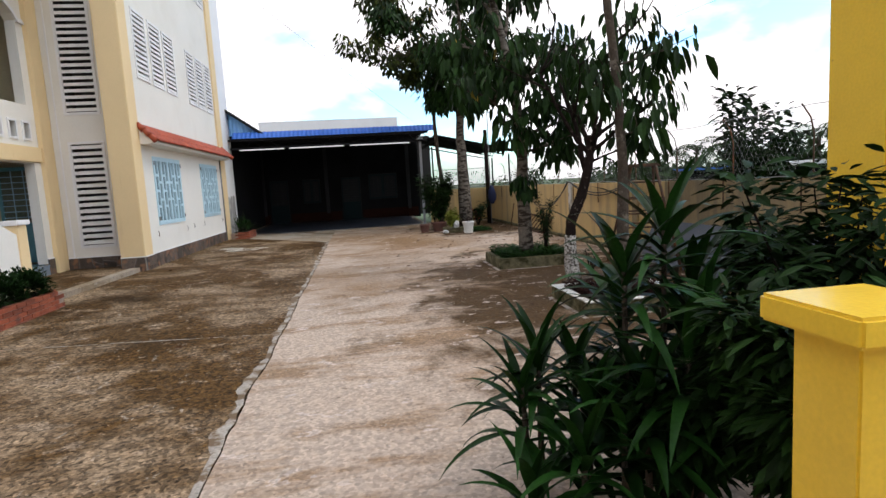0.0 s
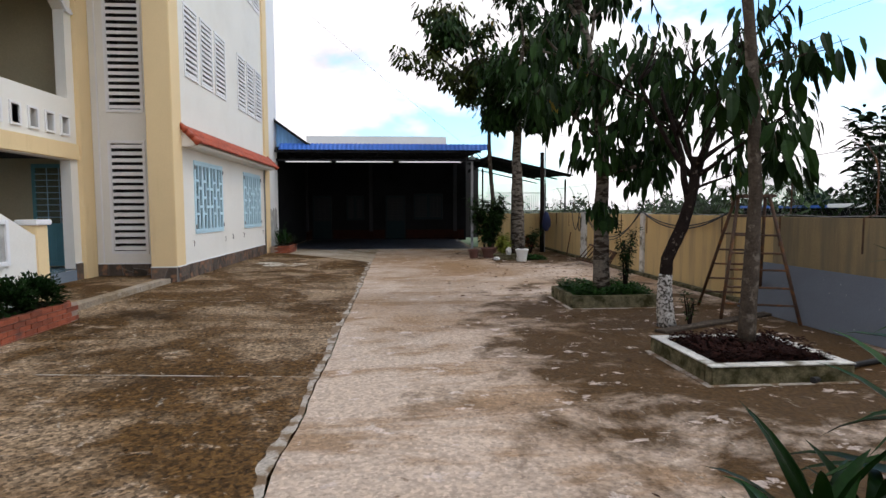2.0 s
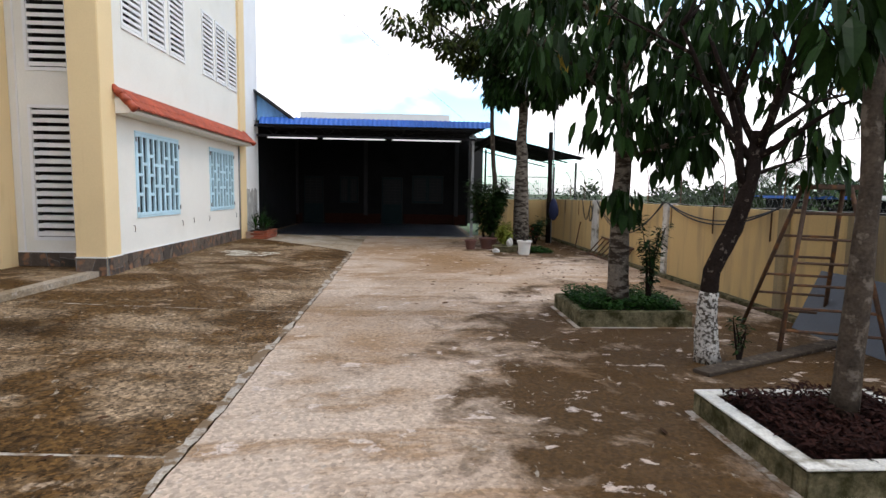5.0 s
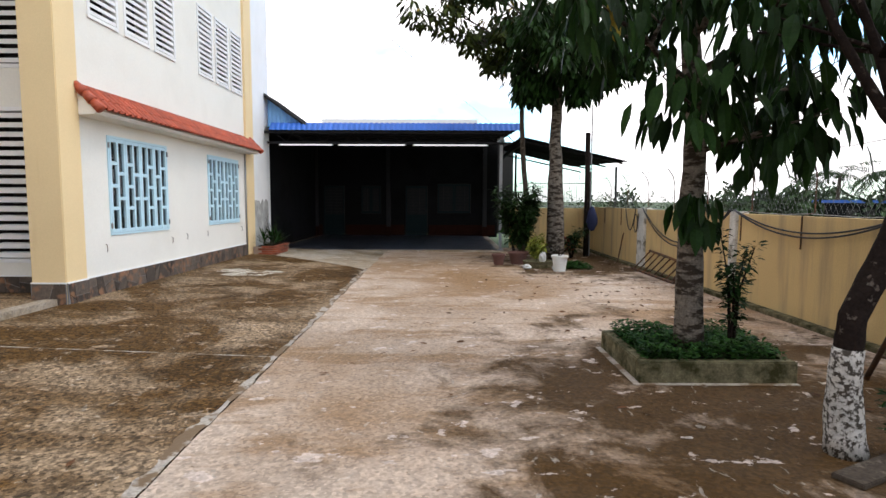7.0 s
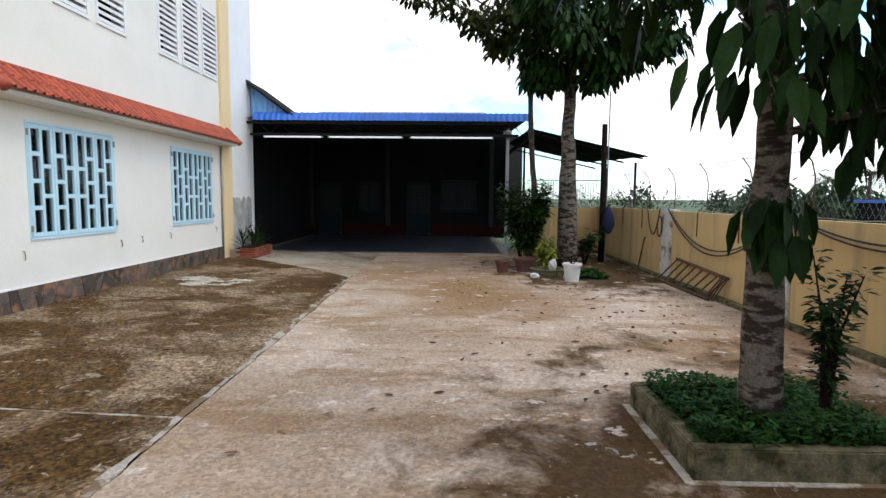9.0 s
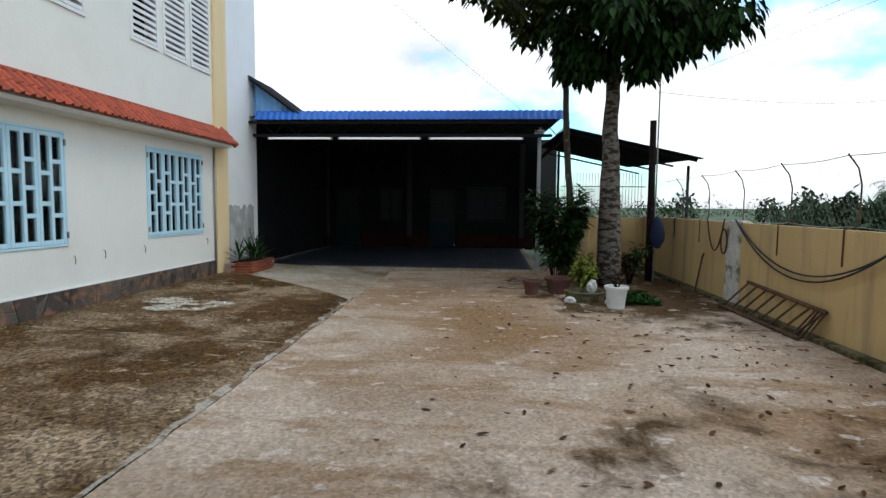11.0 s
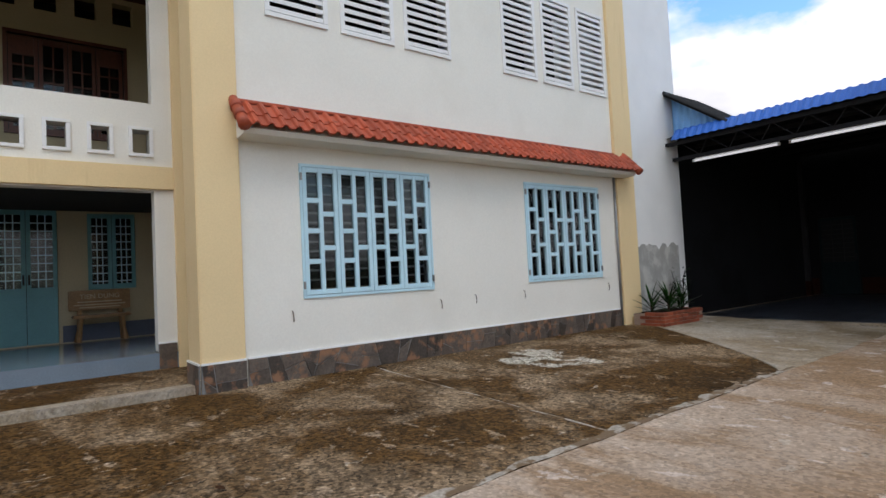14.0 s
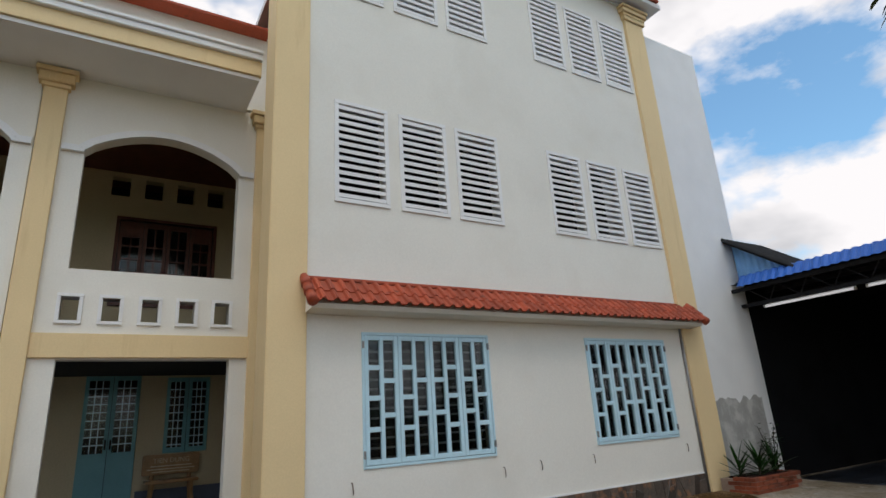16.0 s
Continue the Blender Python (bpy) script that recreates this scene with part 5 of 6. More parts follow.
def tree(name, at, trunk, radii, boughs, seed, label, leaf, bark, per_tip, spread, size, depth=2, foot=None, yellow=0, droop=0.6, lift=0.15, size_up=1.0):
    """trunk: points from the base; boughs: (height index along the trunk, direction, length, radius)."""
    rnd = random.Random(seed)
    T = thing(name, at, label, "tree", "yard trees")
    T.scale = (size_up, size_up, size_up)
    pts = [Vector(p) for p in trunk]
    fine, fr = [], []
    for i in range(len(pts) - 1):
        for k in range(5):
            f = k / 5
            q = pts[i].lerp(pts[i + 1], f)
            fine.append(q + Vector((noise.noise(q * 2 + Vector((seed, 0, 0))), noise.noise(q * 2 + Vector((0, seed, 0))), 0)) * 0.02)
            r = radii[i] + (radii[i + 1] - radii[i]) * f
            fr.append(r * (1 + 0.03 * math.sin(q.z * 42 + seed) + 0.05 * noise.noise(q * 5)))
    fine.append(pts[-1])
    fr.append(radii[-1])
    bm = bmesh.new()
    tube(bm, fine, fr, 14)
    part("trunk", bm, bark, T, smooth=True)
    if foot:
        k = max(2, sum(1 for q in fine if q.z < foot))
        bm = bmesh.new()
        tube(bm, fine[:k], [r * 1.03 + 0.003 for r in fr[:k]], 14)
        part("limewash", bm, M_LIME, T, "peeling white limewash at the foot", smooth=True)
    tips = []
    for idx, d, ln, r in boughs:
        i = min(int(idx), len(pts) - 2)
        q = pts[i].lerp(pts[i + 1], idx - i)
        limbs = []
        grow(rnd, q, d, ln, r, depth, limbs, tips, 0.35, lift)
        bough = None
        for p, rr in limbs:
            bm = bmesh.new()
            tube(bm, p, rr, 6)
            o = part("limb" if bough is None else "twig", bm, bark, T if bough is None else bough, smooth=True)
            bough = bough or o
    spots = []
    for p, d in tips:
        for _ in range(per_tip):
            a = rnd.uniform(0, 2 * math.pi)
            off = Vector((math.cos(a), math.sin(a), 0))
            spots.append((p + off * rnd.uniform(0.05, 0.75) * spread + Vector((0, 0, rnd.uniform(-0.8, 0.45) * spread)), off + d * 0.2))
    rnd.shuffle(spots)
    ny = int(len(spots) * yellow)
    c = new("crown", leaves_mesh("crown", spots[ny:], leaf, *size, droop, seed))
    c.parent = T
    c["kind"] = "stuff"
    if ny:
        c = new("yellowed_leaves", leaves_mesh("yellowed_leaves", spots[:ny], M_LEAFY, *size, droop, seed + 9))
        c.parent = T
    return T


gz = ground_z
tree("tree", (3.72, 19.8, 0.0), [(0, 0, 0), (-0.02, 0, 1.5), (-0.05, 0, 3.0), (0.0, 0, 4.3), (0.1, 0, 5.8)], [0.225, 0.185, 0.125, 0.10, 0.05],
     [(2.5, (0.6, -0.8, 0.2), 0.6, 0.03), (2.55, (-0.8, -0.3, 0.3), 0.5, 0.03), (2.75, (0.95, -0.3, 0.3), 1.4, 0.04), (2.85, (-0.9, -0.3, 0.4), 1.1, 0.04), (2.85, (0.3, -0.95, 0.3), 1.2, 0.04), (3.0, (-0.7, -0.7, 0.4), 1.3, 0.05), (4, (0, 0.2, 1), 1.4, 0.05), (3.0, (0.95, 0.4, 0.35), 1.6, 0.04), (3.15, (0.9, -0.5, 0.5), 1.4, 0.04), (3.5, (-0.9, 0.2, 0.6), 1.7, 0.04), (3.6, (0.7, -0.4, 0.7), 1.5, 0.04)],
     11, "tall yard tree with a ringed grey trunk and broad leaves", M_LEAF, M_RINGBARK, 16, 0.42, (0.17, 0.085), lift=0.05, droop=1.2, size_up=1.2)
tree("tree", (3.0, 21.0, 0.0), [(0, 0, 0), (0.03, 0, 1.5), (-0.08, 0, 3.0), (-0.12, 0, 4.5), (-0.2, 0, 5.6)], [0.075, 0.065, 0.06, 0.045, 0.03],
     [(2.9, (-0.6, -0.3, 0.5), 1.0, 0.03), (3.05, (-0.95, -0.3, 0.55), 1.6, 0.03), (3.2, (-0.9, 0.4, 0.5), 1.6, 0.03), (3.3, (0.3, -0.2, 1), 1.2, 0.03), (3.5, (-0.95, -0.2, 0.45), 1.9, 0.03), (3.9, (-0.5, 0.2, 0.9), 1.5, 0.03)],
     12, "slim yard tree with a pale trunk and small leaves", M_LEAF2, M_BARK, 14, 0.36, (0.18, 0.08), yellow=0.02, lift=0.05, droop=0.9, size_up=1.2)
planter_tree = tree("tree", (3.06, 9.75, 0.12), [(0, 0, 0), (-0.02, 0, 1.0), (0.0, 0.02, 2.0), (-0.12, 0, 3.0), (-0.45, 0.1, 4.5)], [0.13, 0.105, 0.09, 0.075, 0.05],
     [(1.75, (0.8, -0.5, 0.25), 0.7, 0.03), (1.9, (-0.3, -0.9, 0.3), 0.6, 0.03), (2.05, (0.9, 0.2, 0.25), 0.9, 0.04), (2.3, (-0.7, -0.6, 0.35), 0.8, 0.04), (2.4, (0.7, -0.7, 0.3), 0.9, 0.04), (2.7, (0.2, -0.9, 0.5), 0.9, 0.04), (2.9, (0.95, -0.2, 0.5), 1.1, 0.04), (3.1, (-0.9, -0.3, 0.6), 1.0, 0.04), (3.4, (0.5, 0.4, 0.8), 1.0, 0.04), (3.6, (-0.5, 0.1, 0.9), 1.1, 0.04)],
     13, "yard tree with drooping broad leaves growing in a square planter", M_LEAF, M_RINGBARK, 3, 0.37, (0.165, 0.088), yellow=0.006, droop=1.9, lift=0.05, size_up=1.14)
tree("tree", (3.26, 7.81, 0.0), [(0, 0, 0), (-0.03, 0, 0.45), (-0.01, 0, 0.72), (0.14, 0, 1.05), (0.26, 0, 1.5), (0.28, 0, 1.8)], [0.095, 0.068, 0.064, 0.066, 0.056, 0.045],
     [(4.2, (-0.55, 0.15, 0.9), 1.2, 0.035), (3.6, (-0.35, 0.1, 1), 1.2, 0.04), (4.0, (0.5, 0.0, 1), 1.4, 0.04), (4.5, (0.1, -0.5, 1), 1.2, 0.035), (3.9, (0.9, 0.1, 0.3), 0.6, 0.02), (4.7, (0.9, 0.3, 0.7), 1.1, 0.03), (4.6, (-0.3, 0.6, 1), 1.1, 0.03), (4.3, (0.8, -0.5, 0.5), 0.8, 0.03)],
     14, "small crooked yard tree with a limewashed foot", M_LEAF, M_DARKBARK, 2, 0.36, (0.120, 0.062), foot=0.6, yellow=0.008, droop=1.9, lift=0.08, size_up=1.26)
tree("tree", (3.24, 6.05, 0.13), [(0, 0, 0), (0.03, 0, 0.9), (0.02, 0, 1.8), (-0.08, 0, 2.8), (-0.2, 0, 4.2)], [0.072, 0.055, 0.046, 0.042, 0.034],
     [(2.45, (0.95, -0.1, 0.25), 0.62, 0.012), (2.15, (-0.7, -0.2, 0.2), 0.35, 0.010), (3.7, (-0.6, 0.2, 0.8), 0.9, 0.02), (3.8, (0.3, 0.5, 0.8), 0.9, 0.02), (1.75, (0.8, 0.1, 0.15), 0.35, 0.010)],
     15, "tall slim yard tree growing in a white-edged planter", M_LEAF, M_BARK, 3, 0.24, (0.15, 0.085), depth=1, yellow=0.0, droop=1.8, size_up=1.26)

# a drooping tuft of broad leaves sprouting from the trunk
rnd = random.Random(131)
spots = []
for i in range(40):
    a = rnd.gauss(4.2, 0.7)
    spots.append((Vector((math.cos(a) * rnd.uniform(0.08, 0.20), math.sin(a) * rnd.uniform(0.08, 0.20), rnd.uniform(1.14, 1.42))), (math.cos(a), math.sin(a), 0.1)))
tuft = new("sprout", leaves_mesh("sprout", spots, M_LEAF, 0.13, 0.09, 2.2, 131))
tuft.parent = planter_tree


def square_planter(x0, y0, x1, y1, h, fill_mat, label, top):
    z = gz((x0 + x1) / 2, 0) - 0.03
    P = thing("planter", ((x0 + x1) / 2, (y0 + y1) / 2, z), label, "planter", "square tree planters")
    a, b, t = (x1 - x0) / 2, (y1 - y0) / 2, 0.11
    for lo, hi in (((-a, -b, 0), (a, -b + t, h)), ((-a, b - t, 0), (a, b, h)), ((-a, -b + t, 0), (-a + t, b - t, h)), ((a - t, -b + t, 0), (a, b - t, h))):
        part("kerb_side", box(lo, hi, 0.012), M_KERB, P)
        if top:
            part("kerb_top", box((lo[0] - 0.004, lo[1] - 0.004, h + 0.001), (hi[0] + 0.004, hi[1] + 0.004, h + 0.014), 0.004), M_KERBTOP, P, "whitewashed top of the kerb")
    part("soil", box((-a + t, -b + t, 0.0), (a - t, b - t, h - 0.03)), M_SOIL, P)
    for lo, hi in (((-a - 0.06, -b, 0.03), (-a - 0.001, b, 0.036)), ((-a - 0.06, -b - 0.05, 0.03), (a, -b - 0.001, 0.036))):
        part("foot_flashing", box(lo, hi), M_MORTAR, P, "flaking whitewash splashed along the kerb foot")
    return P


square_planter(2.39, 9.2, 3.82, 10.45, 0.23, M_GRASS, "square mossy concrete planter full of low green plants", False)
square_planter(2.46, 5.32, 3.82, 6.55, 0.19, M_SOIL, "square whitewashed concrete planter with dark soil", True)


def ground_cover(name, x0, y0, x1, y1, z, n, h, material, seed, label, size):
    rnd = random.Random(seed)
    spots = []
    for _ in range(n):
        a = rnd.uniform(0, 6.28)
        x, y = rnd.uniform(x0, x1), rnd.uniform(y0, y1)
        hh = h * (0.4 + 0.6 * noise.noise(Vector((x * 3, y * 3, seed))) + 0.3)
        spots.append(((x, y, z + rnd.uniform(0, max(0.02, hh))), (math.cos(a), math.sin(a), rnd.uniform(0.2, 1.0))))
    ob = new(name, leaves_mesh(name, spots, material, *size, 0.3, seed))
    return tagged(ob, label, "plants", kind="stuff")


ground_cover("low_plants", 2.46, 9.27, 3.76, 10.4, 0.15, 8000, 0.22, M_GRASS, 21, "low green ground-cover plants filling the planter", (0.055, 0.022))
ground_cover("low_plants", 2.58, 5.44, 3.7, 6.43, 0.14, 3600, 0.15, M_LITTER, 22, "withered dark litter on the planter soil", (0.06, 0.02))
ground_cover("low_plants", 3.5, 17.6, 4.2, 18.9, 0.0, 1500, 0.10, M_GRASS, 23, "low green plants round the tree foot", (0.09, 0.035))


def bush(name, at, rx, rz, n, material, size, seed, label, cat="shrub", stems=9, flowers=0):
    rnd = random.Random(seed)
    B = thing(name, at, label, cat)
    spots = []
    for s in range(stems):
        a = rnd.uniform(0, 6.28)
        tip = Vector((math.cos(a) * rx * rnd.uniform(0.3, 0.9), math.sin(a) * rx * rnd.uniform(0.3, 0.9), rz * rnd.uniform(0.6, 1.0)))
        mid = tip * 0.5 + Vector((rnd.uniform(-0.1, 0.1) * rx, rnd.uniform(-0.1, 0.1) * rx, 0.1 * rz))
        bm = bmesh.new()
        tube(bm, [(tip.x * 0.1, tip.y * 0.1, 0), mid, tip], [0.014, 0.010, 0.004], 5)
        part("stem", bm, M_DARKBARK, B)
        for _ in range(n // stems):
            f = rnd.uniform(0.25, 1.05)
            b = rnd.uniform(0, 6.28)
            q = mid.lerp(tip, (f - 0.5) * 2) if f > 0.5 else (mid * (f * 2))
            o = Vector((math.cos(b), math.sin(b), rnd.uniform(-0.4, 0.9)))
            spots.append((q + o * rnd.uniform(0.02, 0.22) * rx, o))
    c = new("foliage", leaves_mesh("foliage", spots, material, *size, 0.3, seed))
    c.parent = B
    c["kind"] = "stuff"
    if flowers:
        c = new("flowers", leaves_mesh("flowers", [(Vector(p) + Vector((0, -0.05, 0.02)), h) for p, h in spots[:flowers]], M_RED, 0.08, 0.07, 0.1, seed + 3))
        c.parent = B
    return B


bush("shrub", (2.60, 19.5, 0.0), 0.72, 2.05, 3600, M_LEAF, (0.20, 0.05), 31, "dark bushy shrub beside the shed post", flowers=5, stems=14)
bush("shrub", (3.05, 18.9, 0.0), 0.36, 0.72, 900, leaf_mat("variegated_leaf", (0.20, 0.22, 0.035)), (0.12, 0.05), 32, "small shrub with yellow-green variegated leaves")
bush("shrub", (4.3, 20.4, 0.0), 0.5, 0.85, 500, M_LEAF, (0.14, 0.05), 33, "low shrub with red flowers by the wall", flowers=40)
bush("sapling", (3.42, 9.62, 0.14), 0.26, 1.25, 620, M_SHRUB, (0.075, 0.034), 34, "thin leafy sapling beside the tree trunk", stems=6)
bush("sapling", (3.55, 7.75, 0.0), 0.16, 0.5, 90, M_SHRUB, (0.06, 0.03), 35, "sprig of young leaves at the tree foot", stems=4)


def pot(at, r, h, material, label, plant=True, seed=1):
    P = thing("plant_pot", at, label, "pot", "plant pots")
    bm = bmesh.new()
    lathe(bm, [(r * 0.72, 0.0), (r * 0.76, 0.03), (r * 0.74, 0.04), (r * 0.92, h - 0.06), (r * 1.04, h - 0.055), (r * 1.06, h - 0.01), (r * 0.99, h), (r * 0.90, h - 0.01), (r * 0.86, h - 0.05)], 24)
    part("pot_body", bm, material, P, smooth=False)
    bm = bmesh.new()
    lathe(bm, [(r * 0.85, h - 0.08), (r * 0.85, h - 0.045)], 20)
    part("soil", bm, M_SOIL, P)
    if plant:
        rnd = random.Random(seed)
        bm = bmesh.new()
        spots = []
        for i in range(5):
            a = rnd.uniform(0, 6.28)
            e = (math.cos(a) * r * 1.4, math.sin(a) * r * 1.4, h + rnd.uniform(0.1, 0.3))
            tube(bm, [(0, 0, h - 0.05), (e[0] * 0.4, e[1] * 0.4, h + 0.1), e], [0.014, 0.01, 0.005], 5)
            spots += [(e, (math.cos(a + k), math.sin(a + k), 0.4)) for k in range(4)]
        part("stems", bm, M_DARKBARK, P)
        c = new("foliage", leaves_mesh("foliage", spots, M_SHRUB, 0.07, 0.03, 0.2, seed))
        c.parent = P
    return P


pot((3.33, 17.3, 0.0), 0.19, 0.38, M_POT, "white plastic plant pot with a bare young plant", True, 3)
pot((2.02, 18.6, 0.0), 0.17, 0.28, M_CLAY, "dark clay pot beside the shrub", False)
pot((2.55, 18.8, 0.0), 0.26, 0.32, M_CLAY, "wide dark clay pot among the shrubs", False)
bm = bmesh.new()
lathe(bm, [(0.34, 0.0), (0.36, 0.10), (0.38, 0.16), (0.31, 0.165), (0.29, 0.08), (0.02, 0.08)], 24)
basin = part("stone_basin", bm, M_KERB, None)
basin.location = (2.95, 18.1, 0.0)
tagged(basin, "low round mossy stone basin at the tree foot", "basin")
for k, (x, y, s) in enumerate(((3.06, 18.0, 0.09), (2.62, 17.65, 0.09), (3.28, 17.62, 0.07))):
    bm = bmesh.new()
    bmesh.ops.create_icosphere(bm, subdivisions=3, radius=1.0)
    for v in bm.verts:
        v.co = v.co * (1 + 0.3 * noise.noise(v.co * 1.8 + Vector((k * 7, 0, 0))))
        v.co = Vector((v.co.x * s, v.co.y * s, (v.co.z + 0.7) * s * (1.5 if k == 0 else 0.8)))
    ob = part("rock", bm, M_STONE, None)
    ob.location = (x, y, gz(x, 0) + (0.155 if k == 0 else 0.0))
    tagged(ob, "small pale rock by the stone basin", "rock", "rocks at the basin")

# ---- brick planters by the house ----
BRICK = mesh_from("brick", [(x, y, z) for x in (0, 0.10) for y in (0.004, 0.196) for z in (0.004, 0.061)], [(0, 1, 3, 2), (4, 6, 7, 5), (0, 4, 5, 1), (2, 3, 7, 6), (0, 2, 6, 4), (1, 5, 7, 3)], M_BRICK)


def brick_planter(x0, x1, y0, y1, z, courses, label):
    P = thing("brick_planter", ((x0 + x1) / 2, (y0 + y1) / 2, z), label, "planter", "brick planters")
    cx, cy = (x0 + x1) / 2, (y0 + y1) / 2
    h = courses * 0.065
    part("core", box((x0 - cx + 0.012, y0 - cy + 0.012, 0), (x1 - cx - 0.012, y1 - cy - 0.012, h - 0.03)), M_BRICKMORTAR, P)
    part("soil", box((x0 - cx + 0.11, y0 - cy + 0.11, h - 0.029), (x1 - cx - 0.11, y1 - cy - 0.11, h - 0.004)), M_SOIL, P)
    rnd = random.Random(int(abs(y0) * 100))
    for c in range(courses):
        n = int((y1 - y0 - 0.1) / 0.2)
        for i in range(n):
            y = y0 + (0.1 if c % 2 else 0.0) + i * 0.2
            piece("brick", BRICK, P, pose(x1 - 0.10 - cx + rnd.uniform(-0.004, 0.004), y - cy, c * 0.065))
        m = int((x1 - x0 - 0.1) / 0.2)
        for i in range(m):
            x = x1 - (0.10 if c % 2 else 0.20) - i * 0.2
            for yy, r in ((y1 - 0.0, 90), (y0 + 0.10, 90)):
                piece("brick", BRICK, P, pose(x - cx + 0.1, yy - 0.10 - cy, c * 0.065, 0, 0, 90) @ pose(0, 0.0, 0))
    return P


brick_planter(-5.22, -4.62, 4.2, 8.36, 0.06, 5, "low red brick planter in front of the steps")
brick_planter(-4.80, -4.15, 19.95, 21.3, 0.09, 4, "small red brick planter at the house corner")
for k, y in enumerate((4.5, 5.1, 5.7, 6.3, 6.9, 7.45, 8.0)):
    S = thing("round_shrub", (-4.92, y, 0.36), "clipped round dark-green shrub in the brick planter", "shrub", "clipped shrubs")
    rnd = random.Random(40 + k)
    bm = bmesh.new()
    tube(bm, [(0, 0, 0), (0.01, 0, 0.2)], [0.014, 0.008], 5)
    part("stem", bm, M_DARKBARK, S)
    spots = []
    for _ in range(2600):
        d = Vector((rnd.gauss(0, 1), rnd.gauss(0, 1), abs(rnd.gauss(0, 1)) * 1.1 + 0.05)).normalized()
        r = rnd.uniform(0.5, 1.0) * (1 + 0.25 * noise.noise(d * 2.5 + Vector((k, 0, 0))))
        spots.append((Vector((d.x * 0.30, d.y * 0.36, 0.03 + d.z * 0.36)) * r, d + Vector((rnd.gauss(0, 0.4), rnd.gauss(0, 0.4), 0.2))))
    c = new("foliage", leaves_mesh("foliage", spots, M_SHRUB, 0.055, 0.026, 0.2, 40 + k))
    c.parent = S
    c["kind"] = "stuff"


def strap_plant(name, at, stems, seed, label, leaf_len=0.5, leaf_w=0.05, per=26, material=None, droop=1.0):
    """Cane plant: each stem ends in a rosette of long arching straps."""
    rnd = random.Random(seed)
    B = thing(name, at, label, "plant")
    for sx, sy, h, lean in stems:
        verts, faces = [], []
        top = Vector((sx + lean, sy, h))
        bm = bmesh.new()
        tube(bm, [(sx, sy, 0), (sx + lean * 0.4, sy, h * 0.5), top], [0.02, 0.016, 0.012], 7)
        part("cane", bm, M_BARK, B)
        for i in range(per):
            f = i / per
            a = i * 2.4 + rnd.uniform(-0.3, 0.3)
            el = 0.15 + 1.15 * f + rnd.uniform(-0.12, 0.12)
            ln = leaf_len * rnd.uniform(0.75, 1.15) * (1.0 - 0.25 * f)
            w = leaf_w * rnd.uniform(0.8, 1.2)
            p = top + Vector((0, 0, -0.28 * (1 - f)))
            d = Vector((math.cos(a) * math.cos(el), math.sin(a) * math.cos(el), math.sin(el)))
            side = d.cross(Vector((0, 0, 1))).normalized()
            b = len(verts)
            q = p.copy()
            k = 7
            for j in range(k + 1):
                t = j / k
                wd = w * (0.45 + 1.1 * t if t < 0.4 else 0.9 * (1 - (t - 0.4) / 0.6) ** 0.8 + 0.01)
                up = side.cross(d)
                verts += [tuple(q - side * wd * 0.5 + up * wd * 0.18), tuple(q), tuple(q + side * wd * 0.5 + up * wd * 0.18)]
                d = (d + Vector((0, 0, -1)) * droop * (0.10 + 0.16 * t) * (1.2 - 0.6 * f)).normalized()
                q = q + d * ln / k
            for j in range(k):
                c = b + 3 * j
                faces += [(c, c + 1, c + 4, c + 3), (c + 1, c + 2, c + 5, c + 4)]
        me = mesh_from("rosette", verts, faces, material or M_DRAC)
        for pl in me.polygons:
            pl.use_smooth = True
        r = new("rosette", me)
        r.parent = B
    return B


strap_plant("strap_plant", (-4.46, 20.6, 0.33), [(-0.1, -0.4, 0.22, 0), (0.1, -0.15, 0.25, 0.02), (-0.05, 0.1, 0.25, 0), (0.08, 0.35, 0.22, 0)], 51, "stiff green strap-leaved plants in the brick planter", 0.52, 0.055, 18, M_DRAC, 0.3)
bush("shrub", (-4.75, 21.6, 0.04), 0.25, 1.1, 260, M_SHRUB, (0.07, 0.03), 52, "thin leafy climber against the whitewashed wall", stems=6)

# ---- steps with parapet ----
st = thing("porch_steps", (-5.5, 7.0, 0.13), "white-walled porch steps with a square opening", "steps", "", "structure")
bm = bmesh.new()
prof = [(1.96, 0.0), (1.96, 1.10), (1.90, 1.12), (-2.4, 3.2), (-2.4, 0.0)]
va = [bm.verts.new((0.0, y, z)) for y, z in prof]
vb = [bm.verts.new((-0.14, y, z)) for y, z in prof]
bm.faces.new(va)
bm.faces.new(vb[::-1])
for i in range(5):
    bm.faces.new((va[i], vb[i], vb[(i + 1) % 5], va[(i + 1) % 5]))
bmesh.ops.recalc_face_normals(bm, faces=bm.faces)
part("parapet", bm, M_CREAM, st)
part("newel", box((-0.22, 1.961, 0.0), (0.02, 2.22, 1.24), 0.01), M_YELLOW, st, "buff-painted end post")
part("newel_cap", box((-0.26, 1.92, 1.241), (0.06, 2.26, 1.32), 0.012), M_WHITE, st)
for lo, hi in (((0.001, 0.95, 0.72), (0.035, 1.01, 1.33)), ((0.001, 1.33, 0.72), (0.035, 1.39, 1.33)), ((0.001, 1.011, 0.72), (0.035, 1.329, 0.78)), ((0.001, 1.011, 1.27), (0.035, 1.329, 1.33))):
    part("frame_bar", box(lo, hi, 0.004), M_WHITE, st)
part("recess", box((0.001, 1.011, 0.781), (0.008, 1.329, 1.269)), M_CEMENT, st)
for i in range(8):
    part("step", box((-1.0, 1.6 - 0.30 * (i + 1), 0.0), (-0.141, 1.6 - 0.30 * i, 0.17 * (i + 1)), 0.008), M_LIGHTC, st)

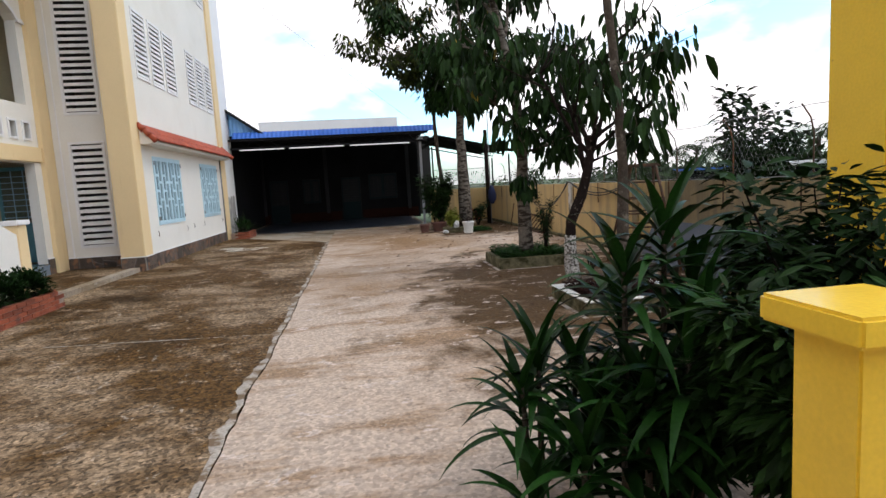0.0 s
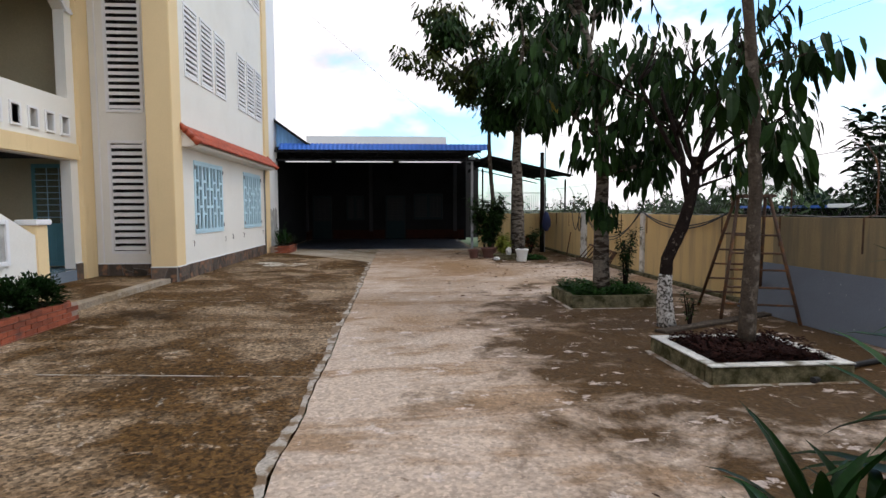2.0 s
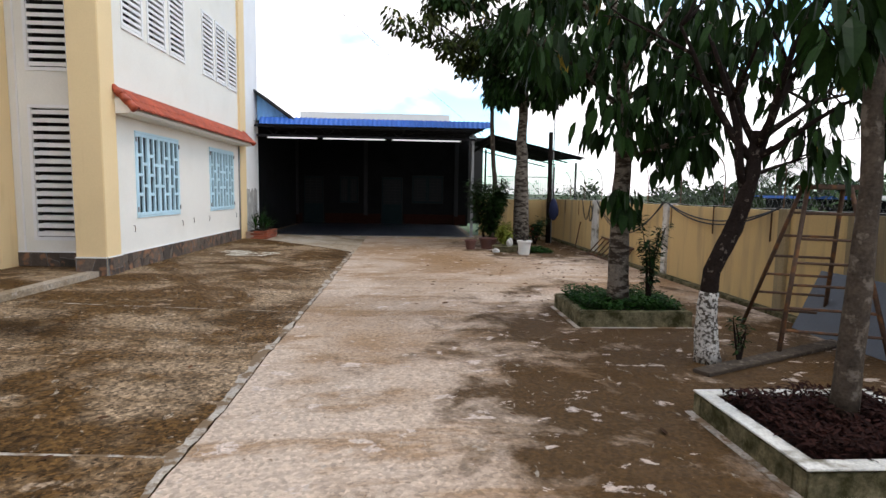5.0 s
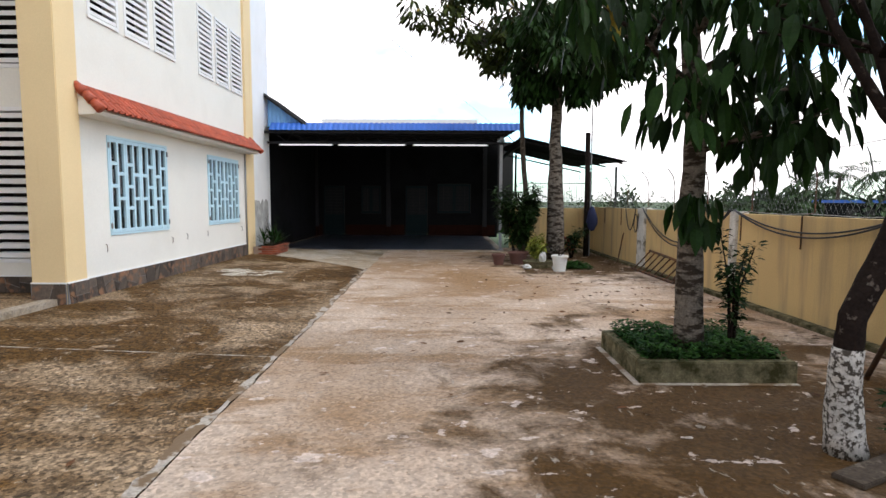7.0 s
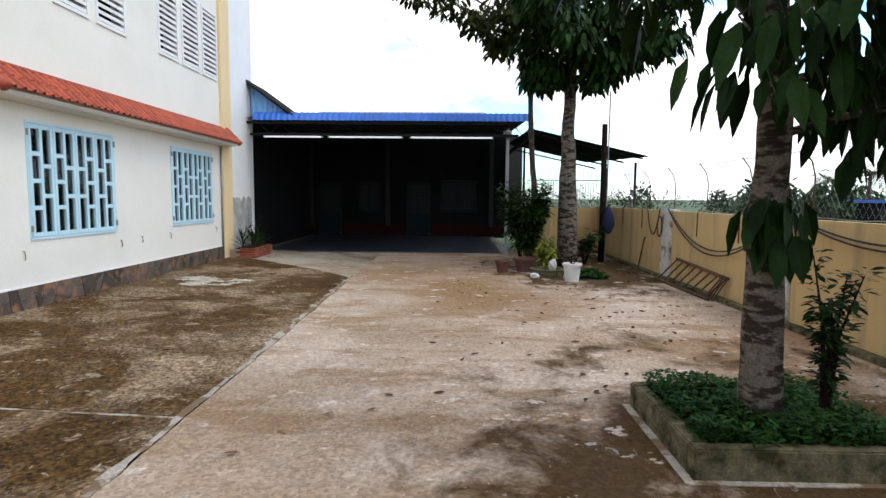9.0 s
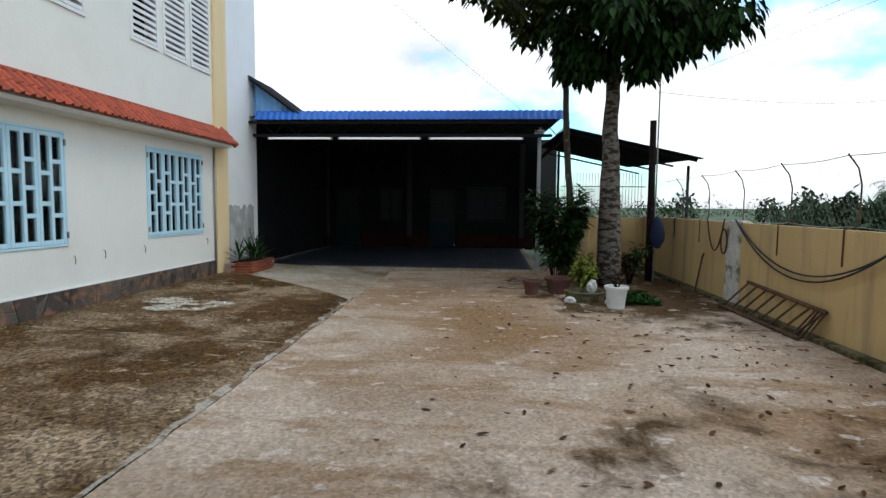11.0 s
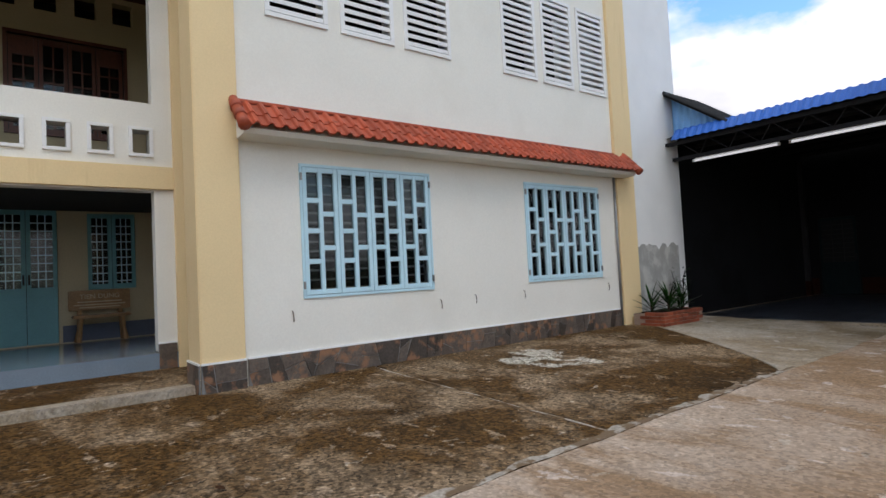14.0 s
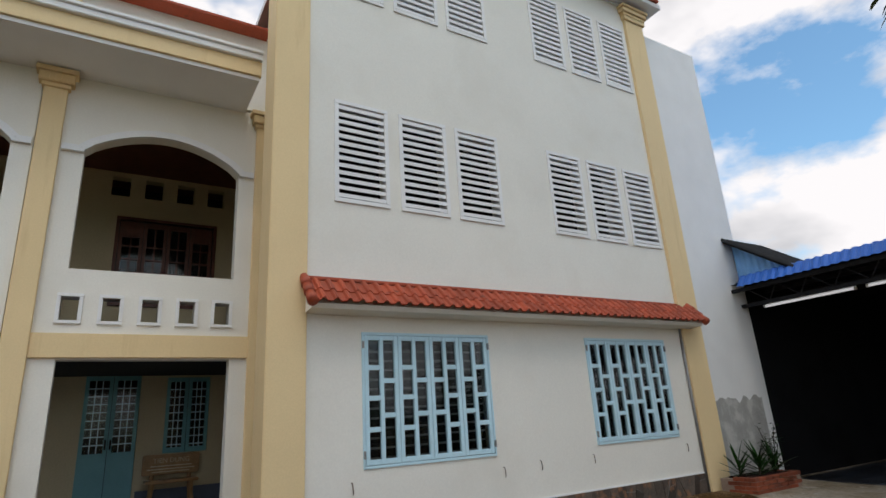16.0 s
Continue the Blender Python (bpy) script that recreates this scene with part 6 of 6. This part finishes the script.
# ---- bench in the porch ----
bench = thing("bench", (-9.66, 11.85, PF), "carved varnished wooden bench with a lettered backrest", "bench")
part("seat", box((-0.2, -0.42, 0.40), (0.22, 0.42, 0.45), 0.015), M_WOOD, bench)
bm = box((-0.22, -0.46, 0.52), (-0.17, 0.46, 0.86), 0.015)
part("backrest", bm, M_WOOD, bench)
for y in (-0.3, 0.3):
    bm = bmesh.new()
    tube(bm, [(0.12, y, 0.40), (0.10, y * 1.05, 0.2), (0.15, y * 1.15, 0.0)], [0.04, 0.03, 0.045], 8)
    part("leg", bm, M_WOOD, bench)
    bm = bmesh.new()
    tube(bm, [(-0.18, y, 0.52), (-0.15, y * 1.05, 0.2), (-0.20, y * 1.15, 0.0)], [0.04, 0.03, 0.045], 8)
    part("leg", bm, M_WOOD, bench)
cu = bpy.data.curves.new("lettering", "FONT")
cu.body, cu.size, cu.extrude, cu.align_x = "TIEN DUNG", 0.11, 0.002, "CENTER"
cu.materials.append(mat("pale_lettering", (0.55, 0.45, 0.30), 0.7))
tx = new("lettering", cu)
tx.parent = bench
tx.matrix_local = pose(-0.167, 0, 0.72, 90, 0, 90)
for z, w in ((0.655, 0.33), (0.605, 0.38), (0.56, 0.30)):
    part("lettering_bar", box((-0.1695, -w, z), (-0.1665, w, z + 0.018)), cu.materials[0], bench)

# ---- gate corner ----
gp = thing("gate_pillar", (1.25, 0.52, 0.0), "glossy yellow gate pillar with a square cap", "pillar", "", "structure")
gh = 1.27
part("shaft", box((-0.108, -0.108, 0.0), (0.108, 0.108, gh - 0.076), 0.006), M_GATEYEL, gp)
part("cap", box((-0.168, -0.168, gh - 0.078), (0.168, 0.168, gh), 0.010), M_GATEYEL, gp)
gc = thing("gate_column", (3.05, 2.2, 0.0), "tall glossy yellow gate column", "column", "", "structure")
part("shaft", box((-0.2, -0.2, 0.0), (0.2, 0.2, 3.4), 0.01), M_GATEYEL, gc)
gw = thing("gate_panel", (1.53, 0.5, 0.0), "low dark sheet-metal gate panel beside the pillar", "gate", "", "structure")
part("panel", box((-0.18, -0.02, 0.05), (1.4, 0.02, 0.92), 0.004), M_DARKMETAL, gw)
part("frame_bar", box((-0.18, -0.03, 0.921), (1.4, 0.03, 0.97), 0.006), M_STEEL, gw)

strap_plant("cane_plant", (0.86, 1.82, 0.0), [(-0.14, 0.0, 0.62, -0.03), (-0.04, 0.14, 0.74, 0.0), (-0.20, -0.30, 0.26, -0.02), (0.12, -0.10, 0.52, 0.02), (0.16, 0.20, 0.64, 0.02), (0.02, -0.30, 0.42, 0.0), (0.22, -0.28, 0.5, 0.0)], 61, "green strap-leaved cane plants beside the gate", 0.50, 0.066, 24)
strap_plant("cane_plant", (1.42, 1.80, 0.0), [(-0.20, 0.0, 1.18, 0.0), (0.02, 0.05, 1.36, 0.02), (-0.05, -0.30, 0.82, 0.0), (0.22, 0.15, 1.05, 0.03), (0.10, -0.15, 0.95, 0.0), (-0.22, -0.25, 0.62, 0.0), (0.25, -0.35, 0.7, 0.0), (-0.1, 0.25, 0.9, 0.0)], 62, "tall green strap-leaved cane plants beside the gate", 0.60, 0.075, 24)
bush("shrub", (2.35, 1.76, 0.0), 0.68, 1.55, 4600, M_SHRUB, (0.12, 0.05), 63, "dense dark green shrub by the gate pillar", stems=22)
bush("shrub", (1.85, 1.15, 0.0), 0.62, 1.1, 6800, M_LEAF, (0.13, 0.035), 64, "dense dark green shrub by the gate pillar", stems=16)

bush("shrub", (1.40, 1.70, 0.0), 0.5, 0.75, 4200, M_SHRUB, (0.13, 0.04), 65, "dark undergrowth at the foot of the cane plants", stems=18)

# ---- fallen leaves ----
rnd = random.Random(77)
spots = []
for _ in range(520):
    x, y = rnd.uniform(0.2, 5.3), rnd.uniform(10.5, 21.5)
    if rnd.random() > 0.25 + 0.75 * min(1, max(0, (x - 0.5) / 3.5)):
        continue
    a = rnd.uniform(0, 6.28)
    spots.append(((x, y, gz(x, y) + 0.008), (math.cos(a), math.sin(a), rnd.uniform(-0.02, 0.16))))
for _ in range(60):
    x, y = rnd.uniform(-4.5, 4.5), rnd.uniform(1, 20)
    a = rnd.uniform(0, 6.28)
    spots.append(((x, y, gz(x, y) + 0.014), (math.cos(a), math.sin(a), 0.05)))
tagged(new("fallen_leaves", leaves_mesh("fallen_leaves", spots, M_DEADLEAF, 0.09, 0.034, 0.0, 5, 0.12)), "dry brown leaves scattered over the concrete", "leaves", kind="stuff")

# ---- distance ----
def far_clump(bm, x, y, w, h, seed, verts, faces, n=260):
    rnd = random.Random(seed)
    for _ in range(n):
        a, b = rnd.uniform(0, 6.28), rnd.uniform(0, 1)
        r = w * (0.4 + 0.6 * rnd.random()) * math.sqrt(max(0.05, 1 - b * b))
        p = Vector((x + math.cos(a) * r, y + math.sin(a) * r, h * b * (0.75 + 0.5 * noise.noise(Vector((a, seed, 0)))) - 0.3))
        d = Vector((rnd.uniform(-1, 1), rnd.uniform(-1, 1), rnd.uniform(-0.6, 0.8))).normalized()
        s = d.cross(Vector((0, 0, 1))).normalized()
        k = len(verts)
        L = 0.6 * rnd.uniform(0.6, 1.4)
        verts.extend([tuple(p), tuple(p + d * L * 0.5 + s * L * 0.25), tuple(p + d * L), tuple(p + d * L * 0.5 - s * L * 0.25)])
        faces.append((k, k + 1, k + 2, k + 3))


verts, faces = [], []
rnd = random.Random(5)
for k in range(70):
    x = rnd.uniform(20, 46)
    y = -4 + k * 1.0 + rnd.uniform(-1, 1)
    far_clump(None, x, y, rnd.uniform(1.4, 2.6), rnd.uniform(2.0, 4.2), k, verts, faces, 420)
for k in range(110):
    far_clump(None, -30 + k * 2.4 + rnd.uniform(-2, 2), 120 + rnd.uniform(-10, 40), 4.5, rnd.uniform(3, 6), 100 + k, verts, faces, 170)
tagged(new("far_trees", mesh_from("far_trees", verts, faces, M_FAR)), "distant green scrub and palms beyond the fields", "trees", kind="stuff")


def palm(x, y, h, seed):
    P = thing("palm", (x, y, -0.3), "distant palm above the scrub", "palm", "distant palms")
    bm = bmesh.new()
    tube(bm, [(0, 0, 0), (0.1, 0, h * 0.6), (0.15, 0, h)], [0.18, 0.13, 0.1], 7)
    part("trunk", bm, M_BARK, P)
    rnd = random.Random(seed)
    spots = []
    for i in range(18):
        a = i * 2.4
        el = rnd.uniform(-0.1, 1.0)
        d = Vector((math.cos(a) * math.cos(el), math.sin(a) * math.cos(el), math.sin(el)))
        q = Vector((0.15, 0, h))
        for j in range(14):
            q = q + d * 0.13
            d = (d + Vector((0, 0, -0.10))).normalized()
            s = d.cross(Vector((0, 0, 1))).normalized()
            spots += [(q.copy(), s + d * 0.6), (q.copy(), -s + d * 0.6)]
    c = new("fronds", leaves_mesh("fronds", spots, M_FAR, 0.45, 0.06, 0.5, seed))
    c.parent = P


for k, (x, y, h) in enumerate(((24, 34, 3.6), (22, 24, 3.4), (27, 42, 3.8), (20, 14, 3.3), (30, 50, 3.6))):
    palm(x, y, h, 200 + k)
for x, y, w, m in ((17.5, 17.0, 6.0, M_LAMPCASE), (24.0, 33.0, 7.0, M_BLUEROOF)):
    F = thing("far_shed", (x, y, -0.3), "low distant farm shed with a pale sheet roof" if m is M_LAMPCASE else "low distant farm shed with a blue sheet roof", "shed", "distant sheds")
    part("wall", box((-1.5, -w / 2, 0), (1.5, w / 2, 1.9)), M_SHADEWALL, F)
    part("roof", box((-2.0, -w / 2 - 0.4, 1.9), (2.0, w / 2 + 0.4, 2.05), 0.03), m, F)
    # Thin near-black plates on the solid wall stand in for shaded openings.
    for i in range(4):
        part("opening", box((-1.52, -w / 2 + 0.5 + i * 1.3, 0.7), (-1.501, -w / 2 + 1.3 + i * 1.3, 1.6)), M_SHADEDARK, F)
# tall weed beyond the old wall
bush("tall_weed", (6.4, 7.9, -0.3), 0.8, 3.1, 3200, M_SHRUB, (0.16, 0.075), 71, "tall leafy sapling growing behind the boundary wall", stems=9)
bush("tall_weed", (6.6, 5.9, -0.3), 0.9, 2.6, 2600, M_SHRUB, (0.16, 0.075), 72, "tall leafy sapling growing behind the boundary wall", stems=9)
# overhead cables
for k, (a, b, sag) in enumerate((((-6, 38, 14.0), (4.5, 38, 5.4), 0.1), ((4.88, 21.0, 4.3), (22.9, 39.4, 7.6), 0.3), ((6, 52, 8.2), (18, 16, 9.3), 0.3), ((6, 52, 8.8), (18, 16, 9.8), 0.3))):
    bm = bmesh.new()
    a, b = Vector(a), Vector(b)
    tube(bm, [a.lerp(b, i / 16) - Vector((0, 0, sag * (1 - (i / 8 - 1) ** 2))) for i in range(17)], 0.006, 4)
    tagged(part("overhead_cable", bm, M_BLACK, None), "thin black overhead cable crossing the sky", "cable", "overhead cables")
# drain pipe beside the rear pilaster
bm = bmesh.new()
tube(bm, [(XW + 0.03, 19.72, 0.1), (XW + 0.03, 19.72, 2.95)], 0.022, 8)
tagged(part("drain_pipe", bm, M_STEEL, None, smooth=True), "thin grey drain pipe beside the pilaster", "pipe")
# wall behind the camera
structure(part("wall_gate", box((-7.0, -4.3, -0.3), (5.1, -4.1, 2.2)), M_FENCE), "plain ochre wall closing the yard", "wall")

# damp bare-cement patch at the foot of the rear wing
bm = bmesh.new()
xs = XW - 0.10 + 0.004
top = [(20.36 + 0.085 * i, 1.62 + 0.22 * noise.noise(Vector((i * 0.5, 2, 1))) + 0.12 * noise.noise(Vector((i * 1.7, 5, 1)))) for i in range(21)]
va = [bm.verts.new((xs, y, 0.05)) for y, z in top]
vb = [bm.verts.new((xs, y, z)) for y, z in top]
for i in range(20):
    bm.faces.new((va[i], va[i + 1], vb[i + 1], vb[i]))
structure(part("render_patch", bm, M_CEMENT), "bare damp cement patch low on the whitewashed wall", "wall")
# small iron hooks under the windows
for y, z in ((13.30, 0.92), (15.50, 0.90), (16.15, 0.93), (17.18, 0.93), (19.38, 0.93)):
    bm = bmesh.new()
    tube(bm, [(XW - 0.01, y, z), (XW + 0.025, y, z - 0.01), (XW + 0.028, y + 0.01, z - 0.09), (XW + 0.012, y + 0.015, z - 0.13)], 0.006, 5)
    tagged(part("window_hook", bm, M_RUST, None), "small rusty window stay on the cream wall", "hook", "window stays")
# leaning stick by the boundary wall
bm = bmesh.new()
tube(bm, [(XF - 0.2, 19.2, 0.0), (XF - 0.06, 19.25, 0.72), (XF - 0.07, 19.15, 0.8)], 0.018, 6)
tagged(part("iron_bar", bm, M_RUST, None), "rusty iron bar leaning against the wall", "bar")
# hanging tap hose ring on the pier
bm = bmesh.new()
tube(bm, [(XF - 0.08, 18.22 + 0.13 * math.cos(a), 1.1 + 0.22 * math.sin(a)) for a in [i * 2 * math.pi / 20 for i in range(21)]], 0.014, 6)
tagged(part("hose_coil", bm, M_BLACK, None), "loop of black hose hung on the pier", "hose")
